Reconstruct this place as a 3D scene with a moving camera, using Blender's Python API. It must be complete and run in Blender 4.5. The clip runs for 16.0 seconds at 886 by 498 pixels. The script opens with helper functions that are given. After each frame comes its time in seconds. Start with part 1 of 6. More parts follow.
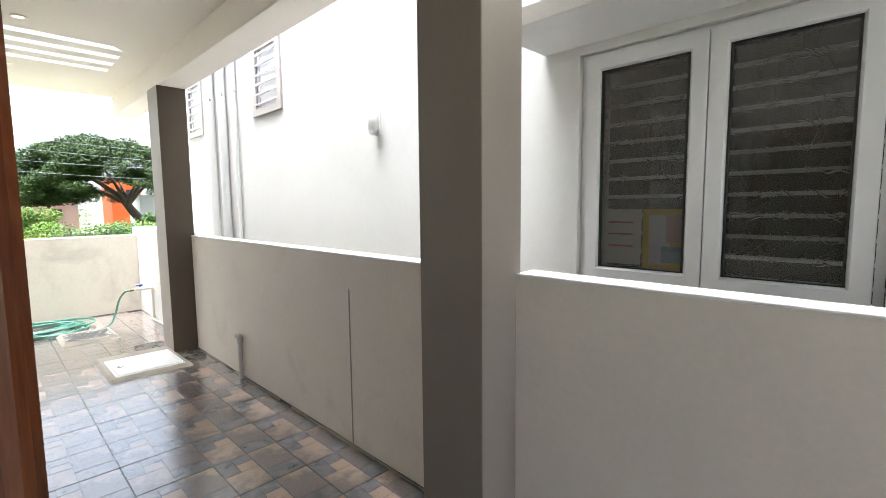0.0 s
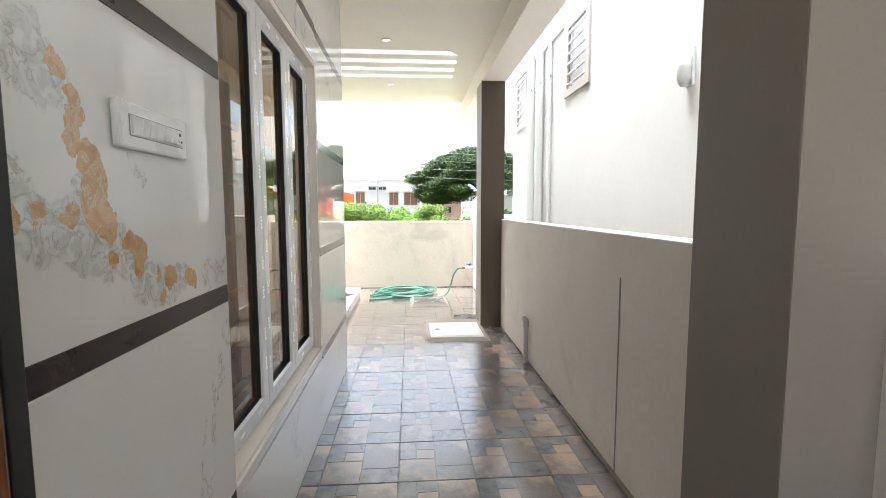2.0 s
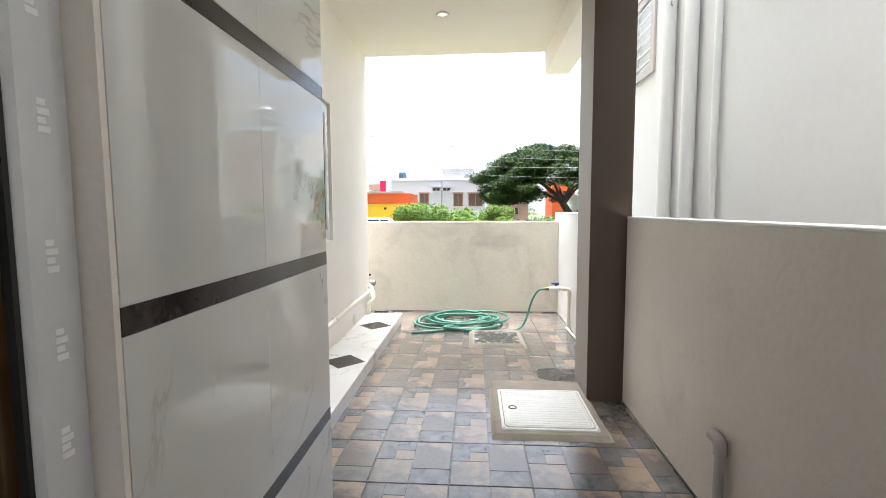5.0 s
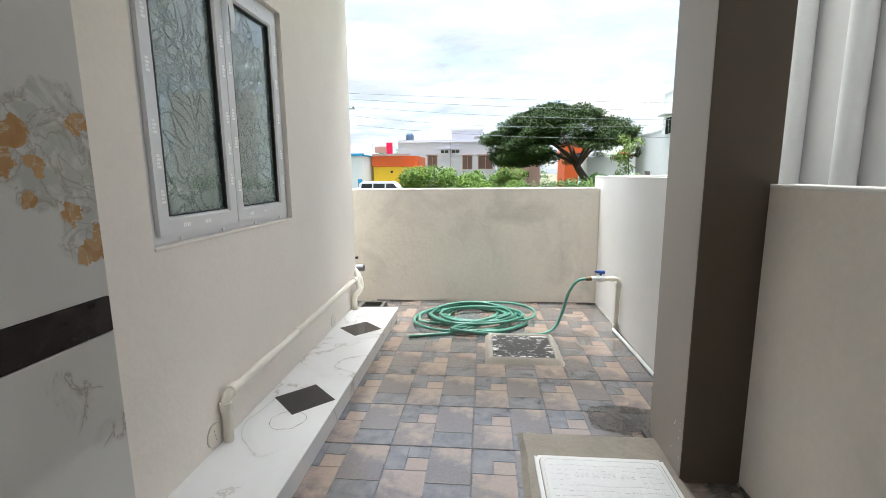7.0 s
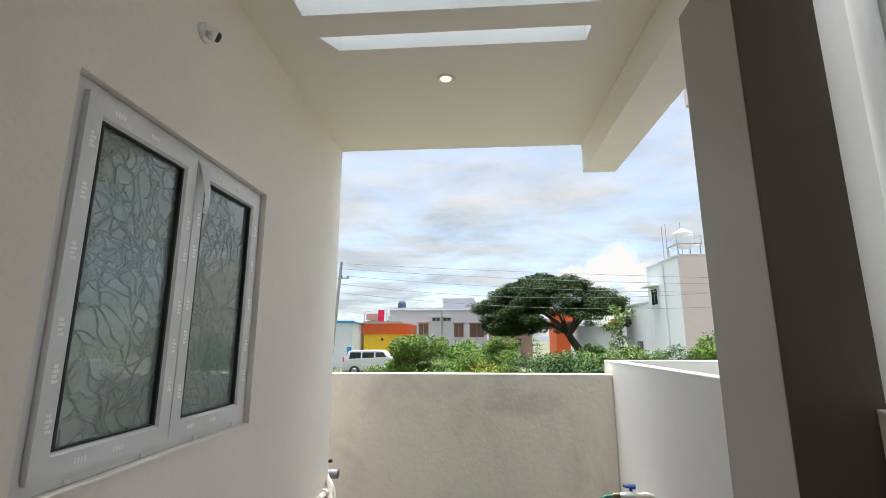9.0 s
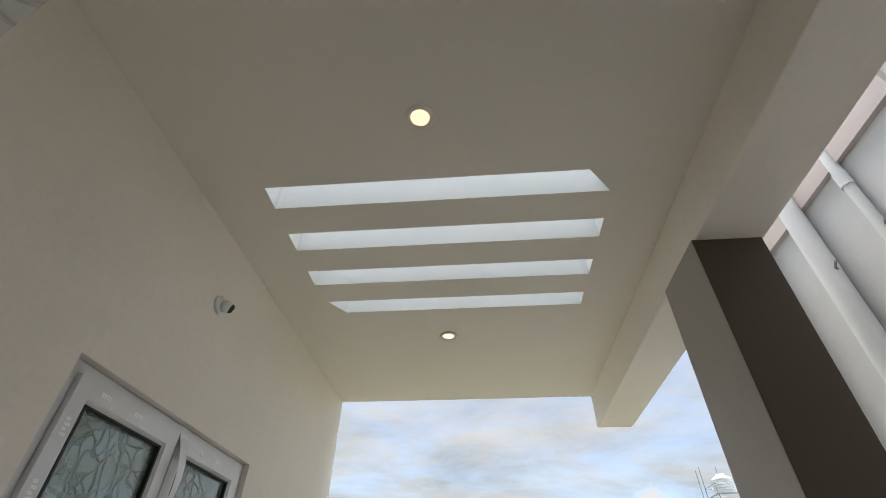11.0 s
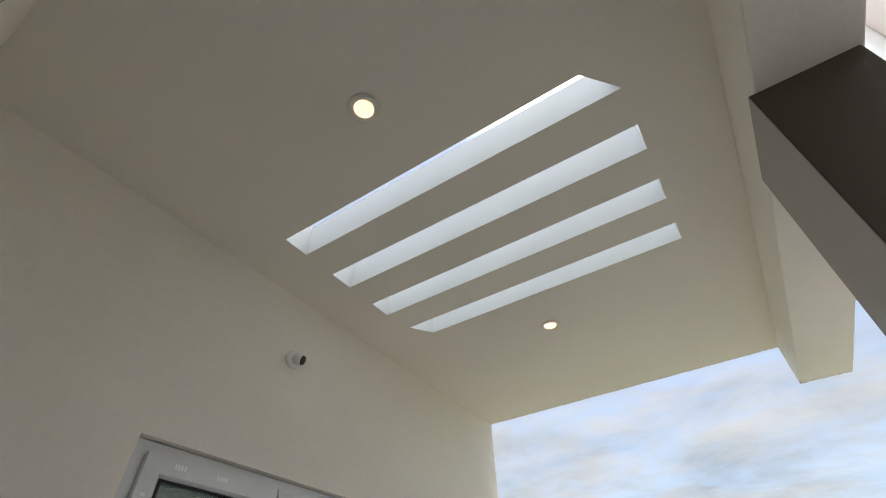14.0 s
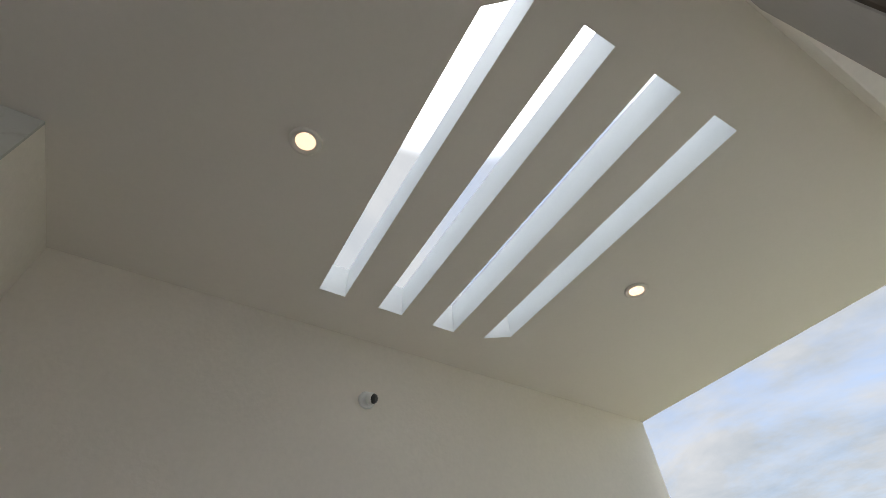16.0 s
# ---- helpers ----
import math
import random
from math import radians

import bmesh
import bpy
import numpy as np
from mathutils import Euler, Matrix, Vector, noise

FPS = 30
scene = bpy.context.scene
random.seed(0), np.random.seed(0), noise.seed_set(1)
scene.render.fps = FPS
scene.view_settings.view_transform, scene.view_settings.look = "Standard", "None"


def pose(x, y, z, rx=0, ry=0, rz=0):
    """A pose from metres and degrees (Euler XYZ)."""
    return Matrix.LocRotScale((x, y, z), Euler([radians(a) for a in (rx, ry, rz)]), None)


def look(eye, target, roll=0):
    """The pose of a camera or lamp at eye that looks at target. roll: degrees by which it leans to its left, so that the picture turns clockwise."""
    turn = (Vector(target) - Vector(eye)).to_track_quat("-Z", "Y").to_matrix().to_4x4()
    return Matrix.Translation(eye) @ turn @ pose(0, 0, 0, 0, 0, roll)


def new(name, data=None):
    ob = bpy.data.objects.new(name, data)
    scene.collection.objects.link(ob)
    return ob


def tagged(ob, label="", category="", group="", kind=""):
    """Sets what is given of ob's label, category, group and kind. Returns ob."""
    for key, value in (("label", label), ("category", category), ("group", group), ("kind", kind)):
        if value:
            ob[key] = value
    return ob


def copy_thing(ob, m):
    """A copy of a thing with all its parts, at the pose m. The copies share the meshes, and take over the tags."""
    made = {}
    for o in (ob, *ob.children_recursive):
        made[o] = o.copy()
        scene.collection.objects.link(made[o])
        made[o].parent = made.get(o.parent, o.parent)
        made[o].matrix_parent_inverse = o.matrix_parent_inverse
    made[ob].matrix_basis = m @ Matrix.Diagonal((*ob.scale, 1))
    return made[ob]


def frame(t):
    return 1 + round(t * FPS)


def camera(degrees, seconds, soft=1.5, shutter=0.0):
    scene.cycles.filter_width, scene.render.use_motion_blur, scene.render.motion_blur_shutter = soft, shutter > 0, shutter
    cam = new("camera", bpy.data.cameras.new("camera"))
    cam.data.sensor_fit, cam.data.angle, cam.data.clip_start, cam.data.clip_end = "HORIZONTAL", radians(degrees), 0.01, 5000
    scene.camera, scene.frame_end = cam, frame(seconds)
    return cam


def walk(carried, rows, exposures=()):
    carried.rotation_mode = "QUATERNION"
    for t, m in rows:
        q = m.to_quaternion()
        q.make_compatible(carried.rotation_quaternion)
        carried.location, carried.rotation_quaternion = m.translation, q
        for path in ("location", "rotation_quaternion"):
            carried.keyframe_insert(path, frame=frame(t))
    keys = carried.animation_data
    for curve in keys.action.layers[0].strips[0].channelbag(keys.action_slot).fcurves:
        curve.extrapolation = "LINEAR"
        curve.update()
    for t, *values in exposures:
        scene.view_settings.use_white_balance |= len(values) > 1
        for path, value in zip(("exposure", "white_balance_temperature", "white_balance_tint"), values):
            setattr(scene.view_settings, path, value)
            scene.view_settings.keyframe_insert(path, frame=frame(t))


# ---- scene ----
cam = camera(88.3, 16.0, soft=0.3)
PATH = [
    (0, (-0.407, -3.065, 1.589), (1.009, -1.666, 1.399), -0.6),
    (0.5, (-0.24, -3.065, 1.578), (0.8, -1.365, 1.402), -1.0),
    (1, (-0.12, -3.067, 1.57), (0.571, -1.198, 1.399), -0.8),
    (1.5, (-0.003, -2.96, 1.487), (0.384, -1.005, 1.32), -0.4),
    (2, (0.155, -2.837, 1.418), (0.299, -0.85, 1.24), -0.1),
    (2.5, (0.258, -2.667, 1.361), (0.248, -0.674, 1.187), 0.0),
    (3, (0.262, -2.337, 1.304), (0.196, -0.346, 1.128), -0.1),
    (3.5, (0.265, -1.977, 1.322), (0.163, 0.013, 1.156), -0.4),
    (4, (0.273, -1.546, 1.349), (0.148, 0.445, 1.205), -0.5),
    (4.2, (0.256, -1.362, 1.334), (0.132, 0.629, 1.199), -0.3),
    (6.5, (0.176, 0.371, 1.344), (0.004, 2.34, 1.04), -0.6),
    (7, (0.133, 0.609, 1.339), (-0.044, 2.574, 1.013), -0.5),
    (7.5, (0.082, 0.776, 1.334), (-0.087, 2.747, 1.039), -0.7),
    (8, (0.059, 0.876, 1.349), (-0.097, 2.861, 1.159), -0.5),
    (8.5, (0.065, 0.978, 1.384), (-0.082, 2.972, 1.43), -0.3),
    (9, (0.079, 1.023, 1.485), (-0.057, 2.98, 1.877), -0.0),
    (9.4, (0.077, 1.007, 1.567), (-0.038, 2.872, 2.282), -0.0),
    (9.5, (0.088, 1.001, 1.578), (-0.033, 2.834, 2.37), 0.2),
    (10, (0.089, 0.966, 1.642), (-0.015, 2.642, 2.728), 0.8),
    (12.5, (0.256, 1.154, 1.663), (-0.125, 2.593, 2.998), -0.8),
    (13, (0.34, 1.206, 1.67), (-0.176, 2.596, 3.012), -1.3),
    (13.5, (0.454, 1.304, 1.673), (-0.194, 2.634, 3.019), -1.7),
    (14, (0.594, 1.426, 1.677), (-0.184, 2.677, 3.03), -2.0),
    (14.5, (0.677, 1.57, 1.659), (-0.222, 2.708, 3.036), -2.6),
    (15, (0.753, 1.717, 1.68), (-0.256, 2.727, 3.08), -2.4),
    (15.5, (0.813, 1.831, 1.695), (-0.286, 2.704, 3.12), -2.8),
    (16, (0.869, 1.97, 1.663), (-0.292, 2.692, 3.124), -2.7),
]
EXPOSURES = [(0.0, 3.52, 6500, 10), (2.5, 3.48, 6650, 10), (4.2, 3.18, 6700, 10), (6.5, 2.56, 6500, 9), (8.0, 2.34, 6500, 9), (10.0, 1.80, 6650, 10), (12.5, 1.93, 6600, 10), (16.0, 1.79, 6400, 10)]
walk(cam, [(t, look(eye, target, roll)) for t, eye, target, roll in PATH], EXPOSURES)
CLOUD = 0.235

# ---- light ----
world = bpy.data.worlds.new("sky")
scene.world = world
world.use_nodes = True
wt = world.node_tree
for n in list(wt.nodes):
    wt.nodes.remove(n)
SUN_EL, SUN_AZ = radians(83), radians(350)
sky = wt.nodes.new("ShaderNodeTexSky")
sky.sky_type = "NISHITA"
sky.sun_disc = False
sky.sun_elevation, sky.sun_rotation = SUN_EL, SUN_AZ
bg_sky = wt.nodes.new("ShaderNodeBackground")
bg_sky.inputs[1].default_value = 0.07
wt.links.new(sky.outputs[0], bg_sky.inputs[0])
co = wt.nodes.new("ShaderNodeTexCoord")
sep = wt.nodes.new("ShaderNodeSeparateXYZ")
wt.links.new(co.outputs["Generated"], sep.inputs[0])
zz = wt.nodes.new("ShaderNodeMath")
zz.operation = "ADD"
zz.inputs[1].default_value = 0.16
wt.links.new(sep.outputs[2], zz.inputs[0])
zmax = wt.nodes.new("ShaderNodeMath")
zmax.operation = "MAXIMUM"
zmax.inputs[1].default_value = 0.05
wt.links.new(zz.outputs[0], zmax.inputs[0])
comb = wt.nodes.new("ShaderNodeCombineXYZ")
for i in (0, 1):
    dv = wt.nodes.new("ShaderNodeMath")
    dv.operation = "DIVIDE"
    wt.links.new(sep.outputs[i], dv.inputs[0])
    wt.links.new(zmax.outputs[0], dv.inputs[1])
    wt.links.new(dv.outputs[0], comb.inputs[i])


def sky_noise(scale, detail, rough, lo, hi, stretch=(1, 1, 1)):
    mp = wt.nodes.new("ShaderNodeMapping")
    mp.inputs["Scale"].default_value = stretch
    wt.links.new(comb.outputs[0], mp.inputs[0])
    n = wt.nodes.new("ShaderNodeTexNoise")
    n.inputs["Scale"].default_value = scale
    n.inputs["Detail"].default_value = detail
    n.inputs["Roughness"].default_value = rough
    n.inputs["Distortion"].default_value = 0.3
    wt.links.new(mp.outputs[0], n.inputs["Vector"])
    r = wt.nodes.new("ShaderNodeMapRange")
    r.inputs[1].default_value, r.inputs[2].default_value = lo, hi
    wt.links.new(n.outputs[0], r.inputs[0])
    return r


cover = sky_noise(1.2, 11, 0.64, 0.25, 0.57, (0.85, 1.15, 1))
shade = sky_noise(1.9, 11, 0.62, 0.32, 0.64, (0.85, 1.2, 1))
cloud_col = wt.nodes.new("ShaderNodeMix")
cloud_col.data_type = "RGBA"
cloud_col.inputs[6].default_value = (0.60, 0.67, 0.745, 1)
cloud_col.inputs[7].default_value = (0.92, 0.93, 0.94, 1)
wt.links.new(shade.outputs[0], cloud_col.inputs[0])
low = wt.nodes.new("ShaderNodeMapRange")
low.inputs[1].default_value, low.inputs[2].default_value = 0.30, 0.08
wt.links.new(sep.outputs[2], low.inputs[0])
haze = wt.nodes.new("ShaderNodeMix")
haze.data_type, haze.blend_type = "RGBA", "MULTIPLY"
wt.links.new(low.outputs[0], haze.inputs[0])
wt.links.new(cloud_col.outputs[2], haze.inputs[6])
haze.inputs[7].default_value = (0.80, 0.86, 0.91, 1)
wn = wt.nodes.new("ShaderNodeTexNoise")
wn.inputs["Scale"].default_value, wn.inputs["Detail"].default_value, wn.inputs["Roughness"].default_value = 16, 9, 0.66
wt.links.new(co.outputs["Generated"], wn.inputs["Vector"])
wv = wt.nodes.new("ShaderNodeVectorMath")
wv.operation = "MULTIPLY_ADD"
wt.links.new(wn.outputs[1], wv.inputs[0])
wv.inputs[1].default_value, wv.inputs[2].default_value = (0.10, 0.10, 0.10), (-0.05, -0.05, -0.05)
wa = wt.nodes.new("ShaderNodeVectorMath")
wa.operation = "ADD"
wt.links.new(co.outputs["Generated"], wa.inputs[0])
wt.links.new(wv.outputs[0], wa.inputs[1])
bank = None
for az, el, rad in ((17.4, 8.9, 0.044), (15.2, 7.9, 0.040), (19.3, 7.2, 0.044), (12.6, 7.2, 0.030), (10.6, 7.4, 0.022), (22.0, 5.6, 0.03)):
    a, e = radians(az), radians(el)
    dn = wt.nodes.new("ShaderNodeVectorMath")
    dn.operation = "DISTANCE"
    wt.links.new(wa.outputs[0], dn.inputs[0])
    dn.inputs[1].default_value = (math.sin(a) * math.cos(e), math.cos(a) * math.cos(e), math.sin(e))
    q = wt.nodes.new("ShaderNodeMath")
    q.operation = "DIVIDE"
    wt.links.new(dn.outputs["Value"], q.inputs[0])
    q.inputs[1].default_value = rad
    if bank is None:
        bank = q
    else:
        mn = wt.nodes.new("ShaderNodeMath")
        mn.operation = "MINIMUM"
        wt.links.new(bank.outputs[0], mn.inputs[0])
        wt.links.new(q.outputs[0], mn.inputs[1])
        bank = mn
heap = wt.nodes.new("ShaderNodeMapRange")
heap.inputs[1].default_value, heap.inputs[2].default_value = 1.12, 0.72
wt.links.new(bank.outputs[0], heap.inputs[0])
cloud_all = wt.nodes.new("ShaderNodeMix")
cloud_all.data_type = "RGBA"
wt.links.new(heap.outputs[0], cloud_all.inputs[0])
wt.links.new(haze.outputs[2], cloud_all.inputs[6])
cloud_all.inputs[7].default_value = (1.02, 1.02, 1.02, 1)
cover_all = wt.nodes.new("ShaderNodeMath")
cover_all.operation = "MAXIMUM"
wt.links.new(cover.outputs[0], cover_all.inputs[0])
wt.links.new(heap.outputs[0], cover_all.inputs[1])
bg_cloud = wt.nodes.new("ShaderNodeBackground")
# cloud close round the hidden sun is boosted to brighten the passage
toward = wt.nodes.new("ShaderNodeVectorMath")
toward.operation = "DOT_PRODUCT"
toward.inputs[1].default_value = (math.sin(SUN_AZ) * math.cos(SUN_EL), math.cos(SUN_AZ) * math.cos(SUN_EL), math.sin(SUN_EL))
wt.links.new(co.outputs["Generated"], toward.inputs[0])
lift = wt.nodes.new("ShaderNodeMapRange")
lift.interpolation_type = "SMOOTHSTEP"
lift.inputs[1].default_value, lift.inputs[2].default_value = 0.88, 1.04
lift.inputs[3].default_value, lift.inputs[4].default_value = CLOUD, CLOUD * 66
wt.links.new(toward.outputs["Value"], lift.inputs[0])
wt.links.new(lift.outputs[0], bg_cloud.inputs[1])
wt.links.new(cloud_all.outputs[2], bg_cloud.inputs[0])
mixs = wt.nodes.new("ShaderNodeMixShader")
wt.links.new(cover_all.outputs[0], mixs.inputs[0])
wt.links.new(bg_sky.outputs[0], mixs.inputs[1])
wt.links.new(bg_cloud.outputs[0], mixs.inputs[2])
wout = wt.nodes.new("ShaderNodeOutputWorld")
wt.links.new(mixs.outputs[0], wout.inputs[0])

sun = new("sun", bpy.data.lights.new("sun", "SUN"))
sun.data.energy, sun.data.angle, sun.data.color = 0.4, radians(40), (1.0, 0.97, 0.93)
sun.matrix_world = look((0, 0, 30), (-math.sin(SUN_AZ) * math.cos(SUN_EL), -math.cos(SUN_AZ) * math.cos(SUN_EL), 30 - math.sin(SUN_EL)))


# ---- materials ----
def nodes_of(name):
    m = bpy.data.materials.new(name)
    m.use_nodes = True
    t = m.node_tree
    return m, t, t.nodes["Principled BSDF"]


def coords(t, space="Object", scale=(1, 1, 1)):
    c = t.nodes.new("ShaderNodeTexCoord")
    mp = t.nodes.new("ShaderNodeMapping")
    mp.inputs["Scale"].default_value = scale
    t.links.new(c.outputs[space], mp.inputs[0])
    return mp.outputs[0]


def world_pos(t):
    return t.nodes.new("ShaderNodeNewGeometry").outputs["Position"]


def noise_of(t, vec, scale, detail=4, rough=0.55, distortion=0.0):
    n = t.nodes.new("ShaderNodeTexNoise")
    n.inputs["Scale"].default_value = scale
    n.inputs["Detail"].default_value = detail
    n.inputs["Roughness"].default_value = rough
    n.inputs["Distortion"].default_value = distortion
    t.links.new(vec, n.inputs["Vector"])
    return n.outputs[0]


def ramp(t, fac, stops):
    r = t.nodes.new("ShaderNodeValToRGB")
    e = r.color_ramp.elements
    while len(e) < len(stops):
        e.new(0.5)
    for el, (p, c) in zip(e, stops):
        el.position, el.color = p, (c, c, c, 1) if isinstance(c, (int, float)) else (*c, 1)
    t.links.new(fac, r.inputs[0])
    return r.outputs[0]


def blend(t, fac, a, b, mode="MIX"):
    m = t.nodes.new("ShaderNodeMix")
    m.data_type, m.blend_type = "RGBA", mode
    for sock, v in ((m.inputs[0], fac), (m.inputs[6], a), (m.inputs[7], b)):
        if isinstance(v, (int, float)):
            sock.default_value = v
        elif isinstance(v, tuple):
            sock.default_value = (*v, 1)
        else:
            t.links.new(v, sock)
    return m.outputs[2]


def calc(t, op, a, b=0.0):
    m = t.nodes.new("ShaderNodeMath")
    m.operation = op
    for sock, v in zip(m.inputs, (a, b)):
        if isinstance(v, (int, float)):
            sock.default_value = v
        else:
            t.links.new(v, sock)
    return m.outputs[0]


def bumped(t, p, height, strength, distance=0.01):
    b = t.nodes.new("ShaderNodeBump")
    b.inputs["Strength"].default_value, b.inputs["Distance"].default_value = strength, distance
    t.links.new(height, b.inputs["Height"])
    t.links.new(b.outputs[0], p.inputs["Normal"])


def surface(name, col, rough=0.6, vary=0.12, big=1.2, fine=60, bump=0.15, dist=0.004, metal=0.0, spec=0.5, stain=None, stain_at=(0.55, 0.75)):
    """Painted, moulded or worn surface with variation at two scales and fine relief."""
    m, t, p = nodes_of(name)
    v = world_pos(t)
    a, b = noise_of(t, v, big, 6, 0.6), noise_of(t, v, fine, 3, 0.6)
    mixed = calc(t, "ADD", calc(t, "MULTIPLY", a, 0.7), calc(t, "MULTIPLY", b, 0.3))
    lo = tuple(c * (1 - vary) for c in col)
    hi = tuple(min(1, c * (1 + vary)) for c in col)
    c = blend(t, ramp(t, mixed, [(0.3, 0.0), (0.7, 1.0)]), lo, hi)
    if stain:
        s = ramp(t, noise_of(t, v, big * 1.7, 8, 0.65, 0.6), [(stain_at[0], 0.0), (stain_at[1], 0.7)])
        c = blend(t, s, c, stain)
    t.links.new(c, p.inputs["Base Color"])
    r = calc(t, "ADD", calc(t, "MULTIPLY", a, 0.16), rough - 0.08)
    t.links.new(r, p.inputs["Roughness"])
    p.inputs["Metallic"].default_value = metal
    p.inputs["Specular IOR Level"].default_value = spec
    if bump:
        bumped(t, p, mixed, bump, dist)
    return m


M_WALL = surface("cream_plaster", (0.88, 0.815, 0.738), 0.62, 0.06, 1.1, 45, 0.6, 0.008)
M_CEIL = surface("ceiling_paint", (0.82, 0.76, 0.685), 0.7, 0.03, 0.8, 50, 0.15, 0.004)
M_PARAPET = surface("greige_parapet_paint", (0.78, 0.715, 0.64), 0.6, 0.07, 1.1, 35, 0.5, 0.009, stain=(0.58, 0.53, 0.46), stain_at=(0.56, 0.8))
M_END = surface("stained_end_wall_paint", (0.73, 0.675, 0.59), 0.65, 0.09, 1.0, 26, 0.6, 0.014, stain=(0.42, 0.39, 0.345), stain_at=(0.50, 0.76))
M_COPING = surface("white_coping_paint", (0.82, 0.80, 0.77), 0.6, 0.04, 2, 50, 0.3, 0.006)
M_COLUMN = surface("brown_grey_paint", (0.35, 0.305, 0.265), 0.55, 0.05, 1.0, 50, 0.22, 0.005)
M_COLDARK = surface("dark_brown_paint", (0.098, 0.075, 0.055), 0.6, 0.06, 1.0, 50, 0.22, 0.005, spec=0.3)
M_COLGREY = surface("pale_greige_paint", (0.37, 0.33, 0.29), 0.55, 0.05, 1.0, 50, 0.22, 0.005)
M_SLIT = surface("skylit_slit_paint", (0.75, 0.77, 0.77), 0.6, 0.03, 2, 50, 0.2, 0.004)
M_NWALL = surface("neighbour_white_plaster", (0.70, 0.692, 0.672), 0.7, 0.05, 0.9, 25, 0.16, 0.010, stain=(0.63, 0.622, 0.60), stain_at=(0.55, 0.8))
M_FASCIA = surface("pinkish_grey_paint", (0.56, 0.49, 0.46), 0.65, 0.06, 1.0, 30, 0.4, 0.008)
M_TRIM = surface("grey_trim_paint", (0.52, 0.48, 0.45), 0.65, 0.06, 2, 40, 0.3, 0.006)
M_UPVC = surface("white_window_profile", (0.78, 0.78, 0.79), 0.3, 0.03, 3, 80, 0.04, 0.001)
M_FILM = surface("grey_protective_film", (0.76, 0.76, 0.77), 0.24, 0.05, 6, 30, 0.2, 0.002)
M_MARK = surface("pale_film_print", (0.95, 0.95, 0.95), 0.4, 0.02, 9, 60, 0)
M_PVC = surface("cream_pipe_plastic", (0.76, 0.71, 0.62), 0.35, 0.05, 5, 60, 0.05, 0.001, stain=(0.5, 0.42, 0.32), stain_at=(0.66, 0.85))
M_PVC_W = surface("white_pipe_plastic", (0.84, 0.84, 0.82), 0.4, 0.05, 3, 60, 0.05, 0.001)
M_GREYPIPE = surface("grey_pipe_plastic", (0.22, 0.22, 0.24), 0.45, 0.08, 6, 60, 0.05)
M_PLASTIC = surface("white_switch_plastic", (0.82, 0.82, 0.80), 0.28, 0.02, 8, 90, 0)
M_DARK = surface("black_plastic", (0.015, 0.015, 0.016), 0.3, 0.2, 8, 90, 0)
M_GASKET = surface("black_rubber_gasket", (0.02, 0.02, 0.02), 0.6, 0.2, 9, 90, 0)
M_MORTAR = surface("grey_cement_mortar", (0.31, 0.275, 0.23), 0.85, 0.18, 4, 70, 0.7, 0.008, stain=(0.20, 0.18, 0.155))
M_WETCEMENT = surface("damp_dark_cement", (0.10, 0.092, 0.082), 0.55, 0.25, 5, 60, 0.6, 0.006, stain=(0.05, 0.047, 0.043))
M_SPECK = surface("spilt_white_paint", (0.78, 0.77, 0.74), 0.6, 0.05, 9, 80, 0.2, 0.001)
M_GROUT = surface("dark_tile_grout", (0.07, 0.065, 0.06), 0.85, 0.2, 5, 90, 0.4, 0.003)
M_HOSE = surface("green_garden_hose", (0.070, 0.225, 0.165), 0.36, 0.25, 5, 60, 0.08, 0.001)
M_BLUE = surface("blue_tap_plastic", (0.02, 0.08, 0.35), 0.4, 0.1, 9, 60, 0)
M_BRASS = surface("brown_metal_clip", (0.20, 0.14, 0.08), 0.45, 0.2, 9, 60, 0.1, metal=0.8)
M_COVER = surface("white_moulded_cover", (0.80, 0.80, 0.79), 0.45, 0.06, 4, 70, 0.15, 0.002, stain=(0.61, 0.605, 0.585), stain_at=(0.6, 0.8))
M_BLACKTILE = surface("black_granite", (0.018, 0.016, 0.017), 0.22, 0.5, 14, 120, 0.05, 0.001, stain=(0.10, 0.09, 0.09), stain_at=(0.56, 0.75))
M_SPLASHED = surface("paint_splashed_granite", (0.03, 0.029, 0.03), 0.3, 0.5, 14, 120, 0.1, 0.001, stain=(0.62, 0.62, 0.60), stain_at=(0.56, 0.60))
M_COLSHADE = surface("shaded_brown_grey_paint", (0.225, 0.19, 0.155), 0.5, 0.06, 1.0, 50, 0.22, 0.005)
M_BAND = surface("dark_brown_stone_band", (0.026, 0.020, 0.020), 0.16, 0.4, 9, 60, 0.03, 0.001, stain=(0.07, 0.052, 0.05), stain_at=(0.5, 0.75))
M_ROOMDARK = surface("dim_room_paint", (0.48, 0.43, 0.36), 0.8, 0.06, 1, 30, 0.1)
M_GRILLE = surface("tan_grille_paint", (0.50, 0.36, 0.17), 0.5, 0.1, 4, 60, 0.05)
M_CONCRETE = surface("weathered_concrete", (0.38, 0.37, 0.35), 0.85, 0.12, 0.6, 20, 0.5, 0.01, stain=(0.22, 0.21, 0.2))
M_STEEL = surface("dull_steel", (0.35, 0.35, 0.36), 0.4, 0.1, 5, 60, 0.1, metal=0.9)
M_DARKSHEET = surface("dark_room_olive", (0.036, 0.035, 0.026), 0.85, 0.2, 5, 90, 0.3, 0.002)
M_PAPER = surface("white_paper", (0.75, 0.75, 0.76), 0.7, 0.05, 9, 60, 0.05)
M_YELLOWP = surface("yellow_poster_print", (0.72, 0.55, 0.05), 0.5, 0.06, 9, 60, 0)
